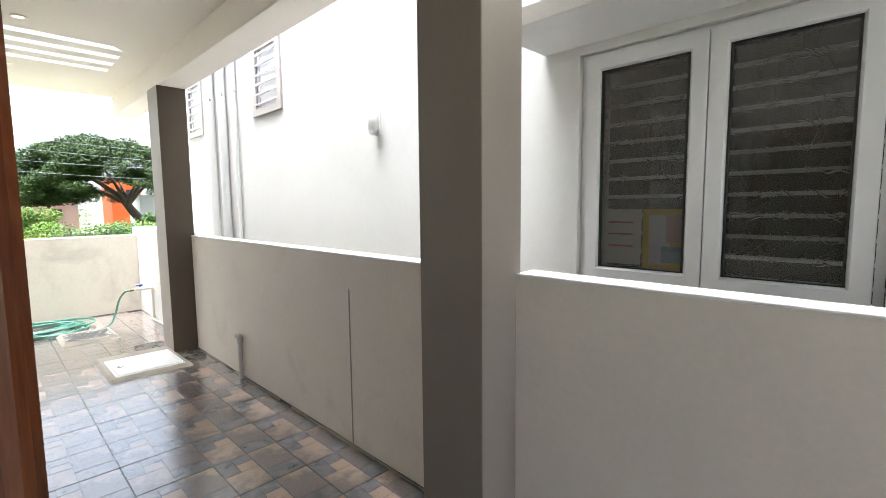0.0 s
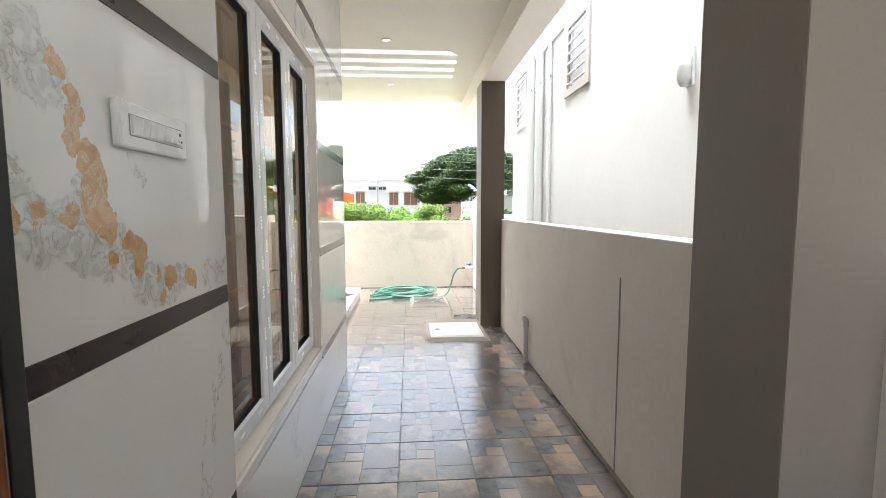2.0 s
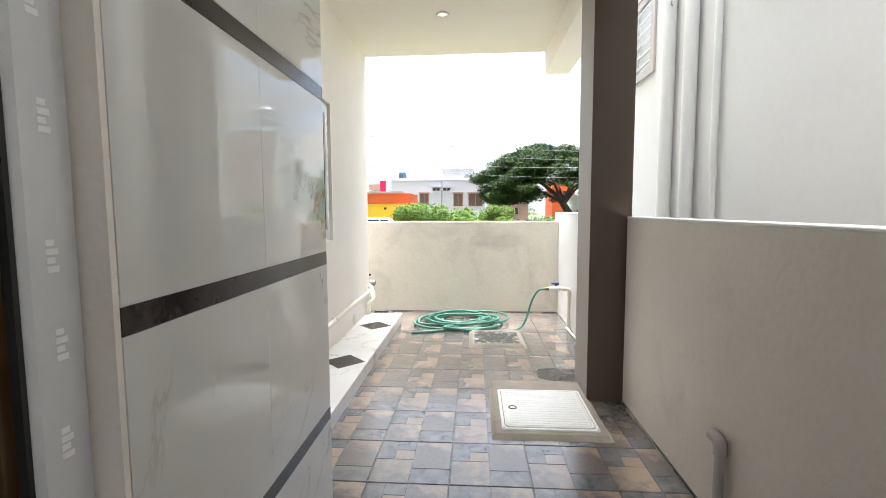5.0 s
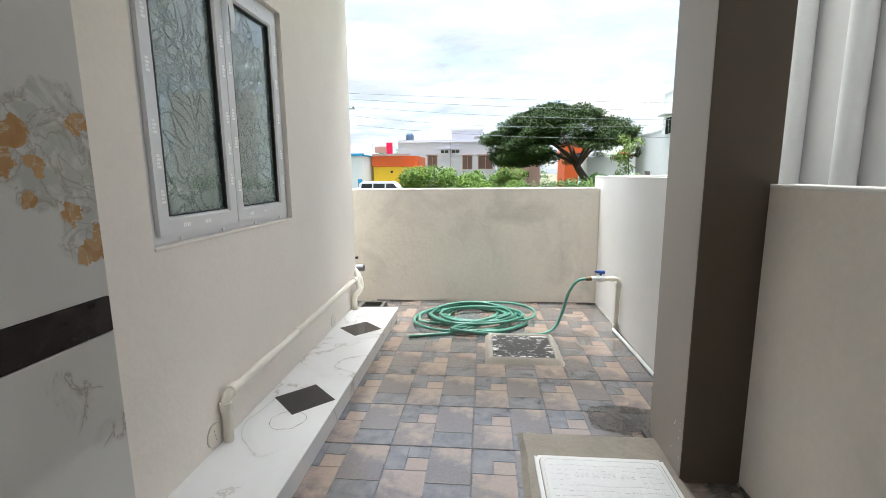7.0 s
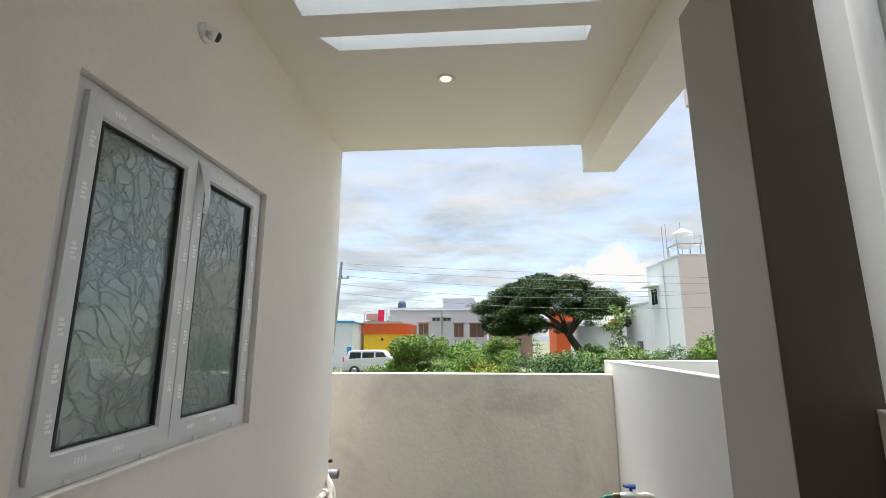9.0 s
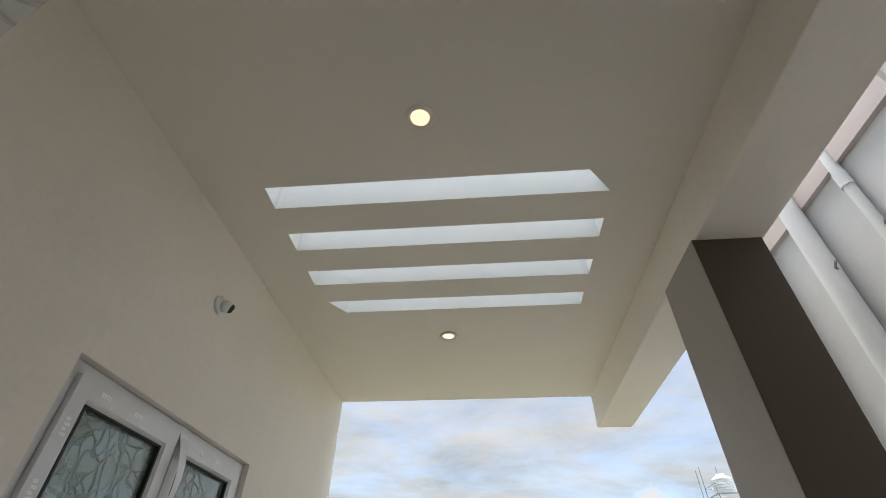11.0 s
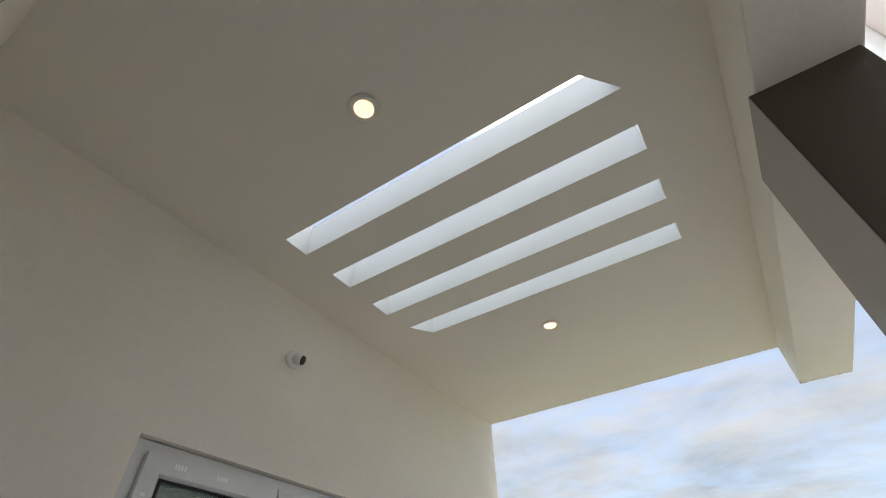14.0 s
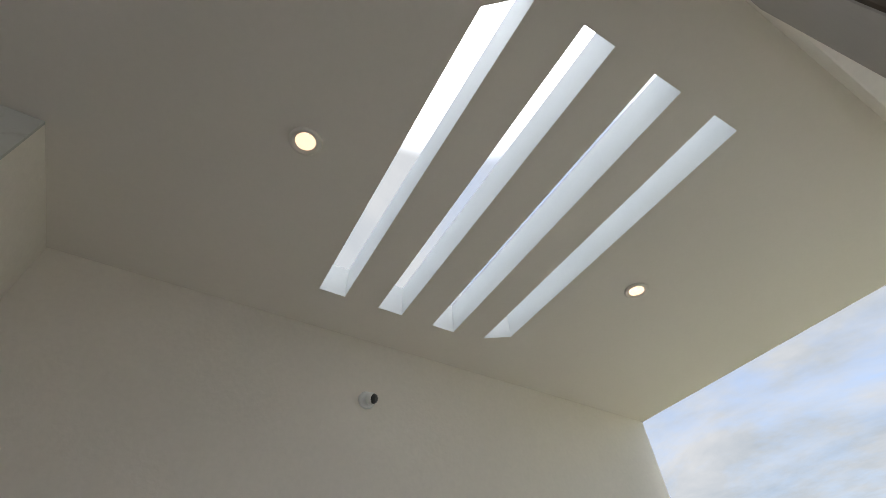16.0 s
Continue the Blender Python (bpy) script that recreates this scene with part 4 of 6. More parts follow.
tube(bm, [(0, -0.02, 0.15), (0, -0.02, 0.19)], 0.0285, 16)
part("collar", bm, M_PVC, p)
bm = bmesh.new()
tube(bm, rounded([(0.005, 2.07, 0.0), (0.005, 2.07, 0.12), (0.055, 2.11, 0.17), (0.02, 2.15, 0.23), (0.02, 2.19, 0.29), (-0.06, 2.30, 0.33)], 0.02), 0.026, 14)
part("riser", bm, M_PVC, p)
bm = bmesh.new()
tube(bm, rounded([(0.03, 2.11, 0.16), (0.05, 2.18, 0.18), (0.03, 2.21, 0.27), (-0.08, 2.30, 0.30)], 0.02), 0.02, 12)
part("riser", bm, M_PVC, p)
g2 = thing("grey_pipe_end", (XP + 0.01, 4.80, 0.45), "short open grey plastic pipe end at the wall corner", "pipe")
bm = bmesh.new()
tube(bm, [(-0.06, 0.03, 0), (0.05, 0.03, 0)], 0.034, 18)
part("tube", bm, M_GREYPIPE, g2)
# black disc on the capped end stands in for shade inside the pipe
bm = bmesh.new()
spun(bm, [(0.030, 0.0502), (0.030, 0.0508)], 18, "x", (0, 0.03, 0))
part("mouth_shade", bm, M_DARK, g2)
g3 = thing("elbow_bracket", (XP + 0.004, 4.765, 0.56), "tiny black clip on the wall corner", "clip")
part("body", block(-0.012, 0.02, -0.008, 0.02, -0.01, 0.012, 0.003), M_DARK, g3)

p = thing("cover_disc", (XP, 2.405, 0.182), "round cream plastic junction cover with small screw holes", "junction cover")
bm = bmesh.new()
spun(bm, [(0.055, 0.0), (0.055, 0.003), (0.05, 0.006), (0.0, 0.0065)][:3], 32, "x")
part("disc", bm, M_PVC, p)
for k in range(3):
    bm = bmesh.new()
    spun(bm, [(0.003, 0.006), (0.003, 0.0068)], 8, "x", (0, 0.006 * (k - 1), 0.022 * (1 - k)))
    part("hole", bm, M_DARK, p)
p2 = copy_thing(p, pose(XP, 4.06, 0.178))

# manhole cover by the column
mh = thing("manhole_cover", (0.664, 2.293, 0.0), "white moulded square manhole cover set in cement", "manhole cover")
bm = bmesh.new()
n = 22
lo, hi = [], []
for k in range(4 * n):
    s, u = divmod(k, n)
    u = -1 + 2 * u / n
    q = [(u, -1), (1, u), (-u, 1), (-1, -u)][s]
    j = 1 + 0.03 * noise.noise((q[0] * 4, q[1] * 4, 2.2))
    lo.append(bm.verts.new((q[0] * 0.355 * j, q[1] * (0.54 if q[1] > 0 else 0.385) * j, -0.004)))
    hi.append(bm.verts.new((q[0] * 0.325 * j, q[1] * (0.50 if q[1] > 0 else 0.345) * j, 0.024 + 0.003 * noise.noise((q[0] * 7, q[1] * 7, 5)))))
for k in range(4 * n):
    bm.faces.new((lo[k], lo[(k + 1) % (4 * n)], hi[(k + 1) % (4 * n)], hi[k]))
bm.faces.new(hi)
part("mortar", bm, M_MORTAR, mh, "rough grey cement surround")
def round_plate(hx, hy, rad, z0, z1, lip=0.003):
    bm = bmesh.new()
    rings = []
    for inset, z in ((0, z0), (0, z1 - lip), (lip, z1)):
        ring = []
        for cx, cy, a0 in ((hx - rad, hy - rad, 0), (rad - hx, hy - rad, 90), (rad - hx, rad - hy, 180), (hx - rad, rad - hy, 270)):
            for k in range(7):
                a = radians(a0 + 15 * k)
                ring.append(bm.verts.new((cx + (rad - inset) * math.cos(a), cy + (rad - inset) * math.sin(a), z)))
        rings.append(ring)
    for a, b in zip(rings, rings[1:]):
        for k in range(28):
            bm.faces.new((a[k], a[(k + 1) % 28], b[(k + 1) % 28], b[k]))
    bm.faces.new(rings[0][::-1])
    bm.faces.new(rings[-1])
    return bm


part("frame", round_plate(0.290, 0.305, 0.012, 0.0, 0.033), M_COVER, mh)
part("groove", round_plate(0.272, 0.287, 0.034, 0.0325, 0.0336, 0.0005), M_MORTAR, mh, "dirty gap round the lid")
lid = part("lid", round_plate(0.268, 0.283, 0.032, 0.030, 0.0385), M_COVER, mh)
path = []
for cx, cy, a0 in ((0.22, 0.235, 0), (-0.22, 0.235, 90), (-0.22, -0.235, 180), (0.22, -0.235, 270)):
    path += [(cx + 0.034 * math.cos(radians(a0 + 15 * k)), cy + 0.034 * math.sin(radians(a0 + 15 * k)), 0.0388) for k in range(7)]
part("bead", tube(bmesh.new(), path + path[:1], 0.0022, 6), M_COVER, lid, "raised rounded bead line")
bm = bmesh.new()
for i in range(15):
    for j in range(15):
        if 11 <= j <= 12 and 2 < i < 12:
            continue
        cx, cy = -0.224 + i * 0.032, -0.235 + j * 0.0336
        if math.hypot(cx + 0.205, cy + 0.02) < 0.045:
            continue
        if (i // 2 + j) % 3 == 0:
            box(bm, cx - 0.012, cx + 0.012, cy - 0.004, cy + 0.004, 0.038, 0.0402)
        elif (i + j) % 3 == 1:
            box(bm, cx - 0.009, cx - 0.003, cy - 0.009, cy + 0.009, 0.038, 0.0402)
            box(bm, cx + 0.003, cx + 0.009, cy - 0.009, cy + 0.009, 0.038, 0.0402)
        else:
            box(bm, cx - 0.010, cx + 0.010, cy - 0.010, cy - 0.006, 0.038, 0.0402)
            box(bm, cx - 0.010, cx - 0.006, cy - 0.006, cy + 0.010, 0.038, 0.0402)
tagged(part("tread", bm, M_COVER, lid, "raised anti-slip pattern"), kind="stuff")


def lettering(name, text, size, depth, m, mat, parent):
    cu = bpy.data.curves.new(name, "FONT")
    cu.body, cu.size, cu.extrude, cu.align_x, cu.align_y = text, size, depth, "CENTER", "CENTER"
    tmp = new("tmp_text", cu)
    me = bpy.data.meshes.new_from_object(tmp.evaluated_get(bpy.context.evaluated_depsgraph_get()))
    bpy.data.objects.remove(tmp)
    me.materials.clear()
    me.materials.append(mat)
    me.transform(m)
    ob = new(name, me)
    ob.parent = parent
    return tagged(ob, "raised moulded lettering")


lettering("lettering", "FRP 600 X 600", 0.042, 0.0012, pose(0, 0.165, 0.0395, 0, 0, 180), M_COVER, lid)
bm = bmesh.new()
tube(bm, [(-0.205 + 0.024 * math.cos(k * 0.2618), -0.02 + 0.024 * math.sin(k * 0.2618), 0.0388) for k in range(25)], 0.004, 6)
part("badge", bm, M_DARK, lid, "dark ring-shaped emblem")
for sx in (-1, 1):
    for sy in (-1, 1):
        bm = bmesh.new()
        spun(bm, [(0.006, 0.034), (0.005, 0.0355)], 10, "z", (sx * 0.279, sy * 0.294, 0))
        part("screw", bm, M_STEEL, mh)

def blob(bm, cx, cy, rx, ry, z, seed, n=48):
    pts = []
    for k in range(n):
        a = 6.2832 * k / n
        j = 1 + 0.30 * noise.noise((math.cos(a) * 1.6, math.sin(a) * 1.6, seed)) + 0.10 * noise.noise((math.cos(a) * 6, math.sin(a) * 6, seed + 4))
        pts.append(bm.verts.new((cx + rx * j * math.cos(a), cy + ry * j * math.sin(a), z)))
    bm.faces.new(pts)


bm = bmesh.new()
blob(bm, 1.06, 2.28, 0.20, 0.24, 0.0016, 3.1)
part("damp_stain", bm, M_DAMP, floor, "dark damp cement stain on the tiles")
bm = bmesh.new()
blob(bm, 0.98, 3.0, 0.30, 0.16, 0.0019, 7.7)
part("damp_stain", bm, M_DAMP, floor, "dark damp cement stain on the tiles")
bm = bmesh.new()
rnd = random.Random(5)
for k in range(9):
    w = rnd.uniform(0.002, 0.006)
    y, z = rnd.uniform(2.50, 2.60), rnd.uniform(0.10, 0.26)
    box(bm, XB - 0.0182, XB - 0.0168, y, y + w, z, z + w * rnd.uniform(0.7, 2.0))
part("paint_speck", bm, M_SPECK, column_2, "spilt white paint specks")
part("cement_strip", block(XB - 0.05, XB - 0.018, 2.45, 2.88, 0.0, 0.022, 0.006), M_WETCEMENT, column_2, "damp cement fillet at the foot")
# black chamber cover with cement rim
m2 = thing("chamber_cover", (0.43, 3.985, 0.0), "black granite chamber cover splashed white, with raised cement rim", "chamber cover")
bm = bmesh.new()
rings, n = [], 30
for half, z in ((0.285, -0.004), (0.262, 0.018), (0.246, 0.036), (0.226, 0.035), (0.219, 0.020)):
    ring = []
    for k in range(4 * n):
        sd, u = divmod(k, n)
        u = -1 + 2 * u / n
        q = [(u, -1), (1, u), (-u, 1), (-1, -u)][sd]
        j = 1 + (0.030 if half > 0.23 else 0.010) * noise.noise((q[0] * 5, q[1] * 5, half * 30))
        ring.append(bm.verts.new((q[0] * half * j, (q[1] * half * 1.03 - 0.006) * j, z + 0.005 * noise.noise((q[0] * 9, q[1] * 9, half * 50)))))
    rings.append(ring)
for a, b in zip(rings, rings[1:]):
    for k in range(4 * n):
        bm.faces.new((a[k], a[(k + 1) % (4 * n)], b[(k + 1) % (4 * n)], b[k])).smooth = True
part("rim", bm, M_MORTAR, m2, "rough hand-laid cement rim")
part("slab", block(-0.223, 0.223, -0.241, 0.231, -0.004, 0.028, 0.003), M_SPLASHED, m2)
bm = bmesh.new()
rnd = random.Random(23)
for k in range(26):
    a = rnd.uniform(0, 6.283)
    q = (math.cos(a), math.sin(a))
    g = 0.205 / max(abs(q[0]), abs(q[1]))
    cx, cy, w = q[0] * g, q[1] * g, rnd.uniform(0.006, 0.03)
    edge = [bm.verts.new((cx + w * rnd.uniform(0.6, 1.3) * math.cos(b * 0.7), cy + 0.5 * w * rnd.uniform(0.6, 1.3) * math.sin(b * 0.7), 0.0288)) for b in range(9)]
    bm.faces.new(edge)
tagged(part("smear", bm, M_SPECK, m2, "smeared white paint"), kind="stuff")
# drain near the wall corner
dr = thing("floor_drain", (-0.98, 4.93, 0.0), "small cement drain box by the end wall", "drain")
bm = bmesh.new()
for r in ((-0.13, 0.13, -0.16, -0.12), (-0.13, 0.13, 0.12, 0.16), (-0.13, -0.09, -0.12, 0.12), (0.09, 0.13, -0.12, 0.12)):
    box(bm, *r, -0.004, 0.05)
part("kerb", bm, M_WETCEMENT, dr)
part("grate", block(-0.09, 0.09, -0.12, 0.12, -0.003, 0.02), M_DARK, dr)

# stub pipe standing at the parapet
sp = thing("stub_pipe", (XR - 0.028, 1.195, 0.0), "short grey-cream standing pipe with an elbow at the parapet", "pipe")
bm = bmesh.new()
tube(bm, [(0, 0, -0.003), (0, 0, 0.355)], 0.02, 14)
part("tube", bm, M_TRIM, sp)
bm = bmesh.new()
tube(bm, rounded([(0, 0, 0.335), (0, 0, 0.395), (0.0, 0.06, 0.395)], 0.03), 0.026, 14)
part("elbow", bm, M_TRIM, sp)

# tap with hose
tp = thing("garden_tap", (1.283, 4.43, 0.0), "cream pipe standpipe with blue-handled garden tap", "tap")
bm = bmesh.new()
tube(bm, rounded([(-0.026, 0.03, 0.0), (-0.026, 0.0, 0.462), (-0.16, 0.0, 0.462)], 0.035), 0.018, 14)
part("standpipe", bm, M_PVC, tp)
for q in (((-0.026, 0.003, 0.385), (-0.026, 0.001, 0.425)), ((-0.065, 0, 0.462), (-0.10, 0, 0.462)), ((-0.026, 0.03, 0.02), (-0.026, 0.027, 0.06))):
    bm = bmesh.new()
    tube(bm, q, 0.0235, 14)
    part("collar", bm, M_PVC, tp)
bm = bmesh.new()
tube(bm, [(-0.14, 0, 0.462), (-0.155, 0, 0.462), (-0.175, 0, 0.462), (-0.20, 0, 0.462), (-0.22, 0, 0.462), (-0.25, 0, 0.461)], [0.022, 0.026, 0.031, 0.026, 0.021, 0.018], 14)
part("valve", bm, M_PVC_W, tp)
bm = bmesh.new()
tube(bm, [(-0.175, 0, 0.48), (-0.175, 0, 0.515)], 0.011, 10)
tube(bm, [(-0.225, 0, 0.522), (-0.175, 0, 0.518), (-0.145, 0, 0.516)], [0.008, 0.014, 0.016], 10)
part("handle", bm, M_BLUE, tp, "blue lever handle")
bm = bmesh.new()
tube(bm, [(-0.25, 0, 0.461), (-0.295, 0, 0.459)], 0.019, 12)
part("hose_clip", bm, M_BRASS, tp, "rusty wire hose clip")

hose = thing("garden_hose", (0.07, 4.72, 0.0), "coiled green garden hose lying on the tiles", "hose")
rnd = random.Random(11)
pts = []
loops = 10
for k in range(loops * 26):
    a = 2 * math.pi * k / 26
    lp = k / 26
    i = int(lp)
    r0 = random.Random(i)
    r1 = random.Random(i + 1)
    s = lp - i
    mixv = lambda u, v: u * (1 - s) + v * s
    rx = mixv(r0.uniform(0.24, 0.57), r1.uniform(0.24, 0.57))
    ry = mixv(r0.uniform(0.18, 0.42), r1.uniform(0.18, 0.42))
    ox = mixv(r0.uniform(-0.2, 0.2), r1.uniform(-0.2, 0.2))
    oy = mixv(r0.uniform(-0.11, 0.11), r1.uniform(-0.11, 0.11))
    tilt = mixv(r0.uniform(-1.1, 1.1), r1.uniform(-1.1, 1.1))
    lift = 0.013 + 0.0075 * (i % 8) + 0.012 * (0.5 + 0.5 * math.sin(a * 2 + i * 1.7))
    x, y = rx * math.cos(a - 1.9), ry * math.sin(a - 1.9)
    pts.append((ox + x * math.cos(tilt) - y * math.sin(tilt), oy + x * math.sin(tilt) * 0.5 + y * math.cos(tilt), lift))
p0 = Vector(pts[0])
lead = [(-0.55, -0.54, 0.014), (-0.38, -0.50, 0.014), (-0.15, -0.42, 0.02), (0.05, -0.3, 0.05), (0.3, -0.12, 0.09)]
lead = [Vector(q) for q in lead]
tail_end = Vector((1.283 - 0.285 - 0.07, 4.43 - 4.72, 0.459))
tl = [Vector(pts[-1]), Vector((-0.2, -0.44, 0.05)), Vector((0.2, -0.47, 0.02)), Vector((0.52, -0.43, 0.014)), Vector((0.66, -0.36, 0.05)), Vector((0.73, -0.32, 0.18)), Vector((0.78, -0.30, 0.34)), Vector((0.85, -0.29, 0.44)), tail_end]


def spline(ctrl, steps=10):
    out = []
    q = [ctrl[0]] + list(ctrl) + [ctrl[-1]]
    for a, b, c2, d2 in zip(q, q[1:], q[2:], q[3:]):
        for k in range(steps):
            s = k / steps
            out.append(0.5 * ((2 * b) + (c2 - a) * s + (2 * a - 5 * b + 4 * c2 - d2) * s * s + (3 * b - a - 3 * c2 + d2) * s ** 3))
    out.append(ctrl[-1])
    return out


bm = bmesh.new()
tube(bm, [Vector(q) for q in pts] + spline(tl)[2:], 0.0125, 10)
part("coil", bm, M_HOSE, hose)
bm = bmesh.new()
tube(bm, spline(lead + [p0 + Vector((0.0, 0.0, 0.03))]), 0.0125, 10)
part("free_end", bm, M_HOSE, hose)

lp = thing("loose_pipe", (1.25, 3.95, 0.0), "loose white plastic pipe lying along the wall foot", "pipe")
bm = bmesh.new()
tube(bm, [(0.012, -0.62, 0.014), (0.004, 0.0, 0.014), (-0.012, 0.5, 0.014)], 0.013, 12)
part("tube", bm, M_PVC_W, lp)


# ---- the neighbour's house ----
NTOP = 6.6
V1, V2 = (1.43, 2.06, 2.625, 3.30), (3.72, 4.30, 2.625, 3.30)
NW = (-3.06, -1.86, 1.168, 2.352)
holes = sorted([V1, V2, NW], key=lambda h: h[0])
bm = bmesh.new()
y = -7.5
for a, b, z0, z1 in holes:
    box(bm, XN, XN + 0.22, y, a, -0.9, NTOP)
    box(bm, XN, XN + 0.22, a, b, -0.9, z0)
    box(bm, XN, XN + 0.22, a, b, z1, NTOP)
    y = b
box(bm, XN, XN + 0.22, y, 4.56, -0.9, NTOP)
box(bm, XN + 0.22, 9.0, 4.34, 4.56, -0.9, NTOP)
box(bm, XN + 0.22, 9.0, -7.5, -7.3, -0.9, NTOP)
nb = setting("wall_neighbour", bm, M_NWALL, "tall rough white plastered wall of the neighbouring house", "wall")
bm = bmesh.new()
for a, b, z0, z1 in holes:
    box(bm, XN + 0.75, XN + 0.8, a - 0.3, b + 0.3, z0 - 0.3, z1 + 0.3)
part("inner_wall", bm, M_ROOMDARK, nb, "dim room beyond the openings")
part("roof_slab", block(XN, 9.0, -7.5, 4.56, NTOP, NTOP + 0.15), M_NWALL, nb)
part("fascia_band", block(XN - 0.03, XN - 0.001, 2.15, 4.56, 3.337, 6.0), M_FASCIA, nb, "pinkish grey painted upper wall band")
setting("floor_gap", block(1.36, XN, -7.5, 5.43, -0.88, -0.3), M_CONCRETE, "narrow concrete strip between the two houses", "ground")


def ventilator(y0, y1, z0, z1):
    v = tagged(new("vent_window"), "small grey-trimmed ventilator opening with white bars", "window", "neighbour ventilators", "structure")
    v.matrix_basis = pose(XN, 0, 0)
    t = 0.075
    bm = bmesh.new()
    for r in ((y0 - 0.02, y1 + 0.02, z0 - 0.04, z0 + t - 0.04), (y0 - 0.02, y1 + 0.02, z1 - 0.03, z1 + 0.03), (y0 - 0.02, y0 + t, z0 + t - 0.04, z1 - 0.03), (y1 - t, y1 + 0.02, z0 + t - 0.04, z1 - 0.03)):
        box(bm, -0.022, -0.001, *r)
    part("trim", bm, M_TRIM, v)
    part("frame", block(0.006, 0.020, y0 + t, y0 + t + 0.04, z0, z1), M_UPVC, v)
    part("frame", block(0.006, 0.020, y1 - t - 0.04, y1 - t, z0, z1), M_UPVC, v)
    n = 6
    for k in range(n):
        z = z0 + 0.08 + k * (z1 - z0 - 0.16) / (n - 1)
        bm = bmesh.new()
        tube(bm, [(-0.014, y0 + t - 0.02, z), (-0.014, y1 - t + 0.02, z)], 0.012, 8)
        part("bar", bm, M_UPVC, v)
    part("pane", block(0.020, 0.026, y0 - 0.001, y1 + 0.001, z0 - 0.001, z1 + 0.001), M_FILM, v, "closed pale frosted pane")


ventilator(*V1)
ventilator(*V2)

nwin = sash_window("window_neighbour", XN, NW[0] + 0.004, NW[1] - 0.004, NW[2] + 0.004, NW[3] - 0.004, 2, M_NGLASS, False, "white two-sash neighbour window with patterned glass", 0.03, 0.03, 0.075, out=-1, seed=2)
lv = thing("window_grille", (XN + 0.16, 0, 0), "pale iron bar grille behind the patterned neighbour glass", "grille")
for k in range(12):
    z = NW[2] + 0.08 + k * 0.094
    part("bar", block(-0.008, 0.008, NW[0] + 0.002, NW[1] - 0.002, z - 0.009, z + 0.009, 0.002, 1), M_UPVC, lv)
for y in (NW[0] + 0.1, NW[0] + 0.66, NW[1] - 0.08):
    part("bar", block(0.0085, 0.013, y - 0.012, y + 0.012, NW[2] + 0.002, NW[3] - 0.002), M_UPVC, lv)
# folded dark sheet added in place of the unlit room behind the glass
cu = thing("curtain", (XN + 0.40, 0, NW[2]), "dark olive folded sheet standing in for the dark neighbour room", "curtain")
bm = bmesh.new()
rows = []
for k in range(61):
    y = NW[0] - 0.2 + k * (NW[1] - NW[0] + 0.4) / 60
    x = 0.018 * math.sin(k * 1.15) + 0.010 * math.sin(k * 0.47)
    rows.append([bm.verts.new((x + dx, y, z)) for dx, z in ((0, -0.25), (0, 1.45), (0.004, 1.45), (0.004, -0.25))])
for a, b in zip(rows, rows[1:]):
    for k in range(4):
        bm.faces.new((a[k], a[(k + 1) % 4], b[(k + 1) % 4], b[k])).smooth = True
part("cloth", bm, M_DARKSHEET, cu)
part("rod", tube(bmesh.new(), [(0.002, NW[0] - 0.25, 1.46), (0.002, NW[1] + 0.25, 1.46)], 0.012, 8), M_STEEL, cu)
pp = thing("paper_sheet", (XN + 0.075, -2.07, 1.43), "white paper note behind the window glass", "paper")
part("sheet", block(0, 0.003, -0.10, 0.10, -0.15, 0.13), M_PAPER, pp)
bm = bmesh.new()
for k in range(3):
    box(bm, -0.001, 0.0, -0.06, 0.07, -0.06 + k * 0.06, -0.052 + k * 0.06)
part("line", bm, M_REDP, pp, "red ink lines")
ps = thing("wall_poster", (XN + 0.07, -2.29, 1.43), "yellow poster with pink and blue panels behind the glass", "poster")
part("sheet", block(0, 0.003, -0.10, 0.11, -0.16, 0.13), M_YELLOWP, ps)
part("panel", block(-0.001, 0.0, -0.02, 0.08, -0.14, 0.1), M_PAPER, ps)
part("panel", block(-0.0012, 0.0, -0.07, 0.0, -0.03, 0.1), M_PINKP, ps)
part("panel", block(-0.0014, 0.0, -0.085, 0.02, -0.13, -0.05), M_CYANP, ps)

ch = setting("sunshade", block(1.385, XN, -4.6, -1.65, 2.395, 2.48, 0.004), M_NWALL, "white concrete sunshade over the neighbour's window", "sunshade")

l = thing("wall_lamp", (XN, -0.155, 2.25), "white capsule-shaped outdoor wall lamp", "wall lamp")
bm = bmesh.new()
tube(bm, [(-0.05, 0, -0.095), (-0.05, 0, -0.09), (-0.05, 0, -0.07), (-0.05, 0, 0.07), (-0.05, 0, 0.09), (-0.05, 0, 0.095)], [0.016, 0.027, 0.04, 0.04, 0.027, 0.016], 20)
part("body", bm, M_PLASTIC, l)
bm = bmesh.new()
tube(bm, [(-0.05, 0, -0.112), (-0.05, 0, -0.094)], [0.016, 0.032], 16)
part("lens", bm, M_FILM, l, "grey lamp lens")
part("back_plate", block(-0.02, 0.0, -0.036, 0.036, -0.11, 0.11, 0.004), M_PLASTIC, l)


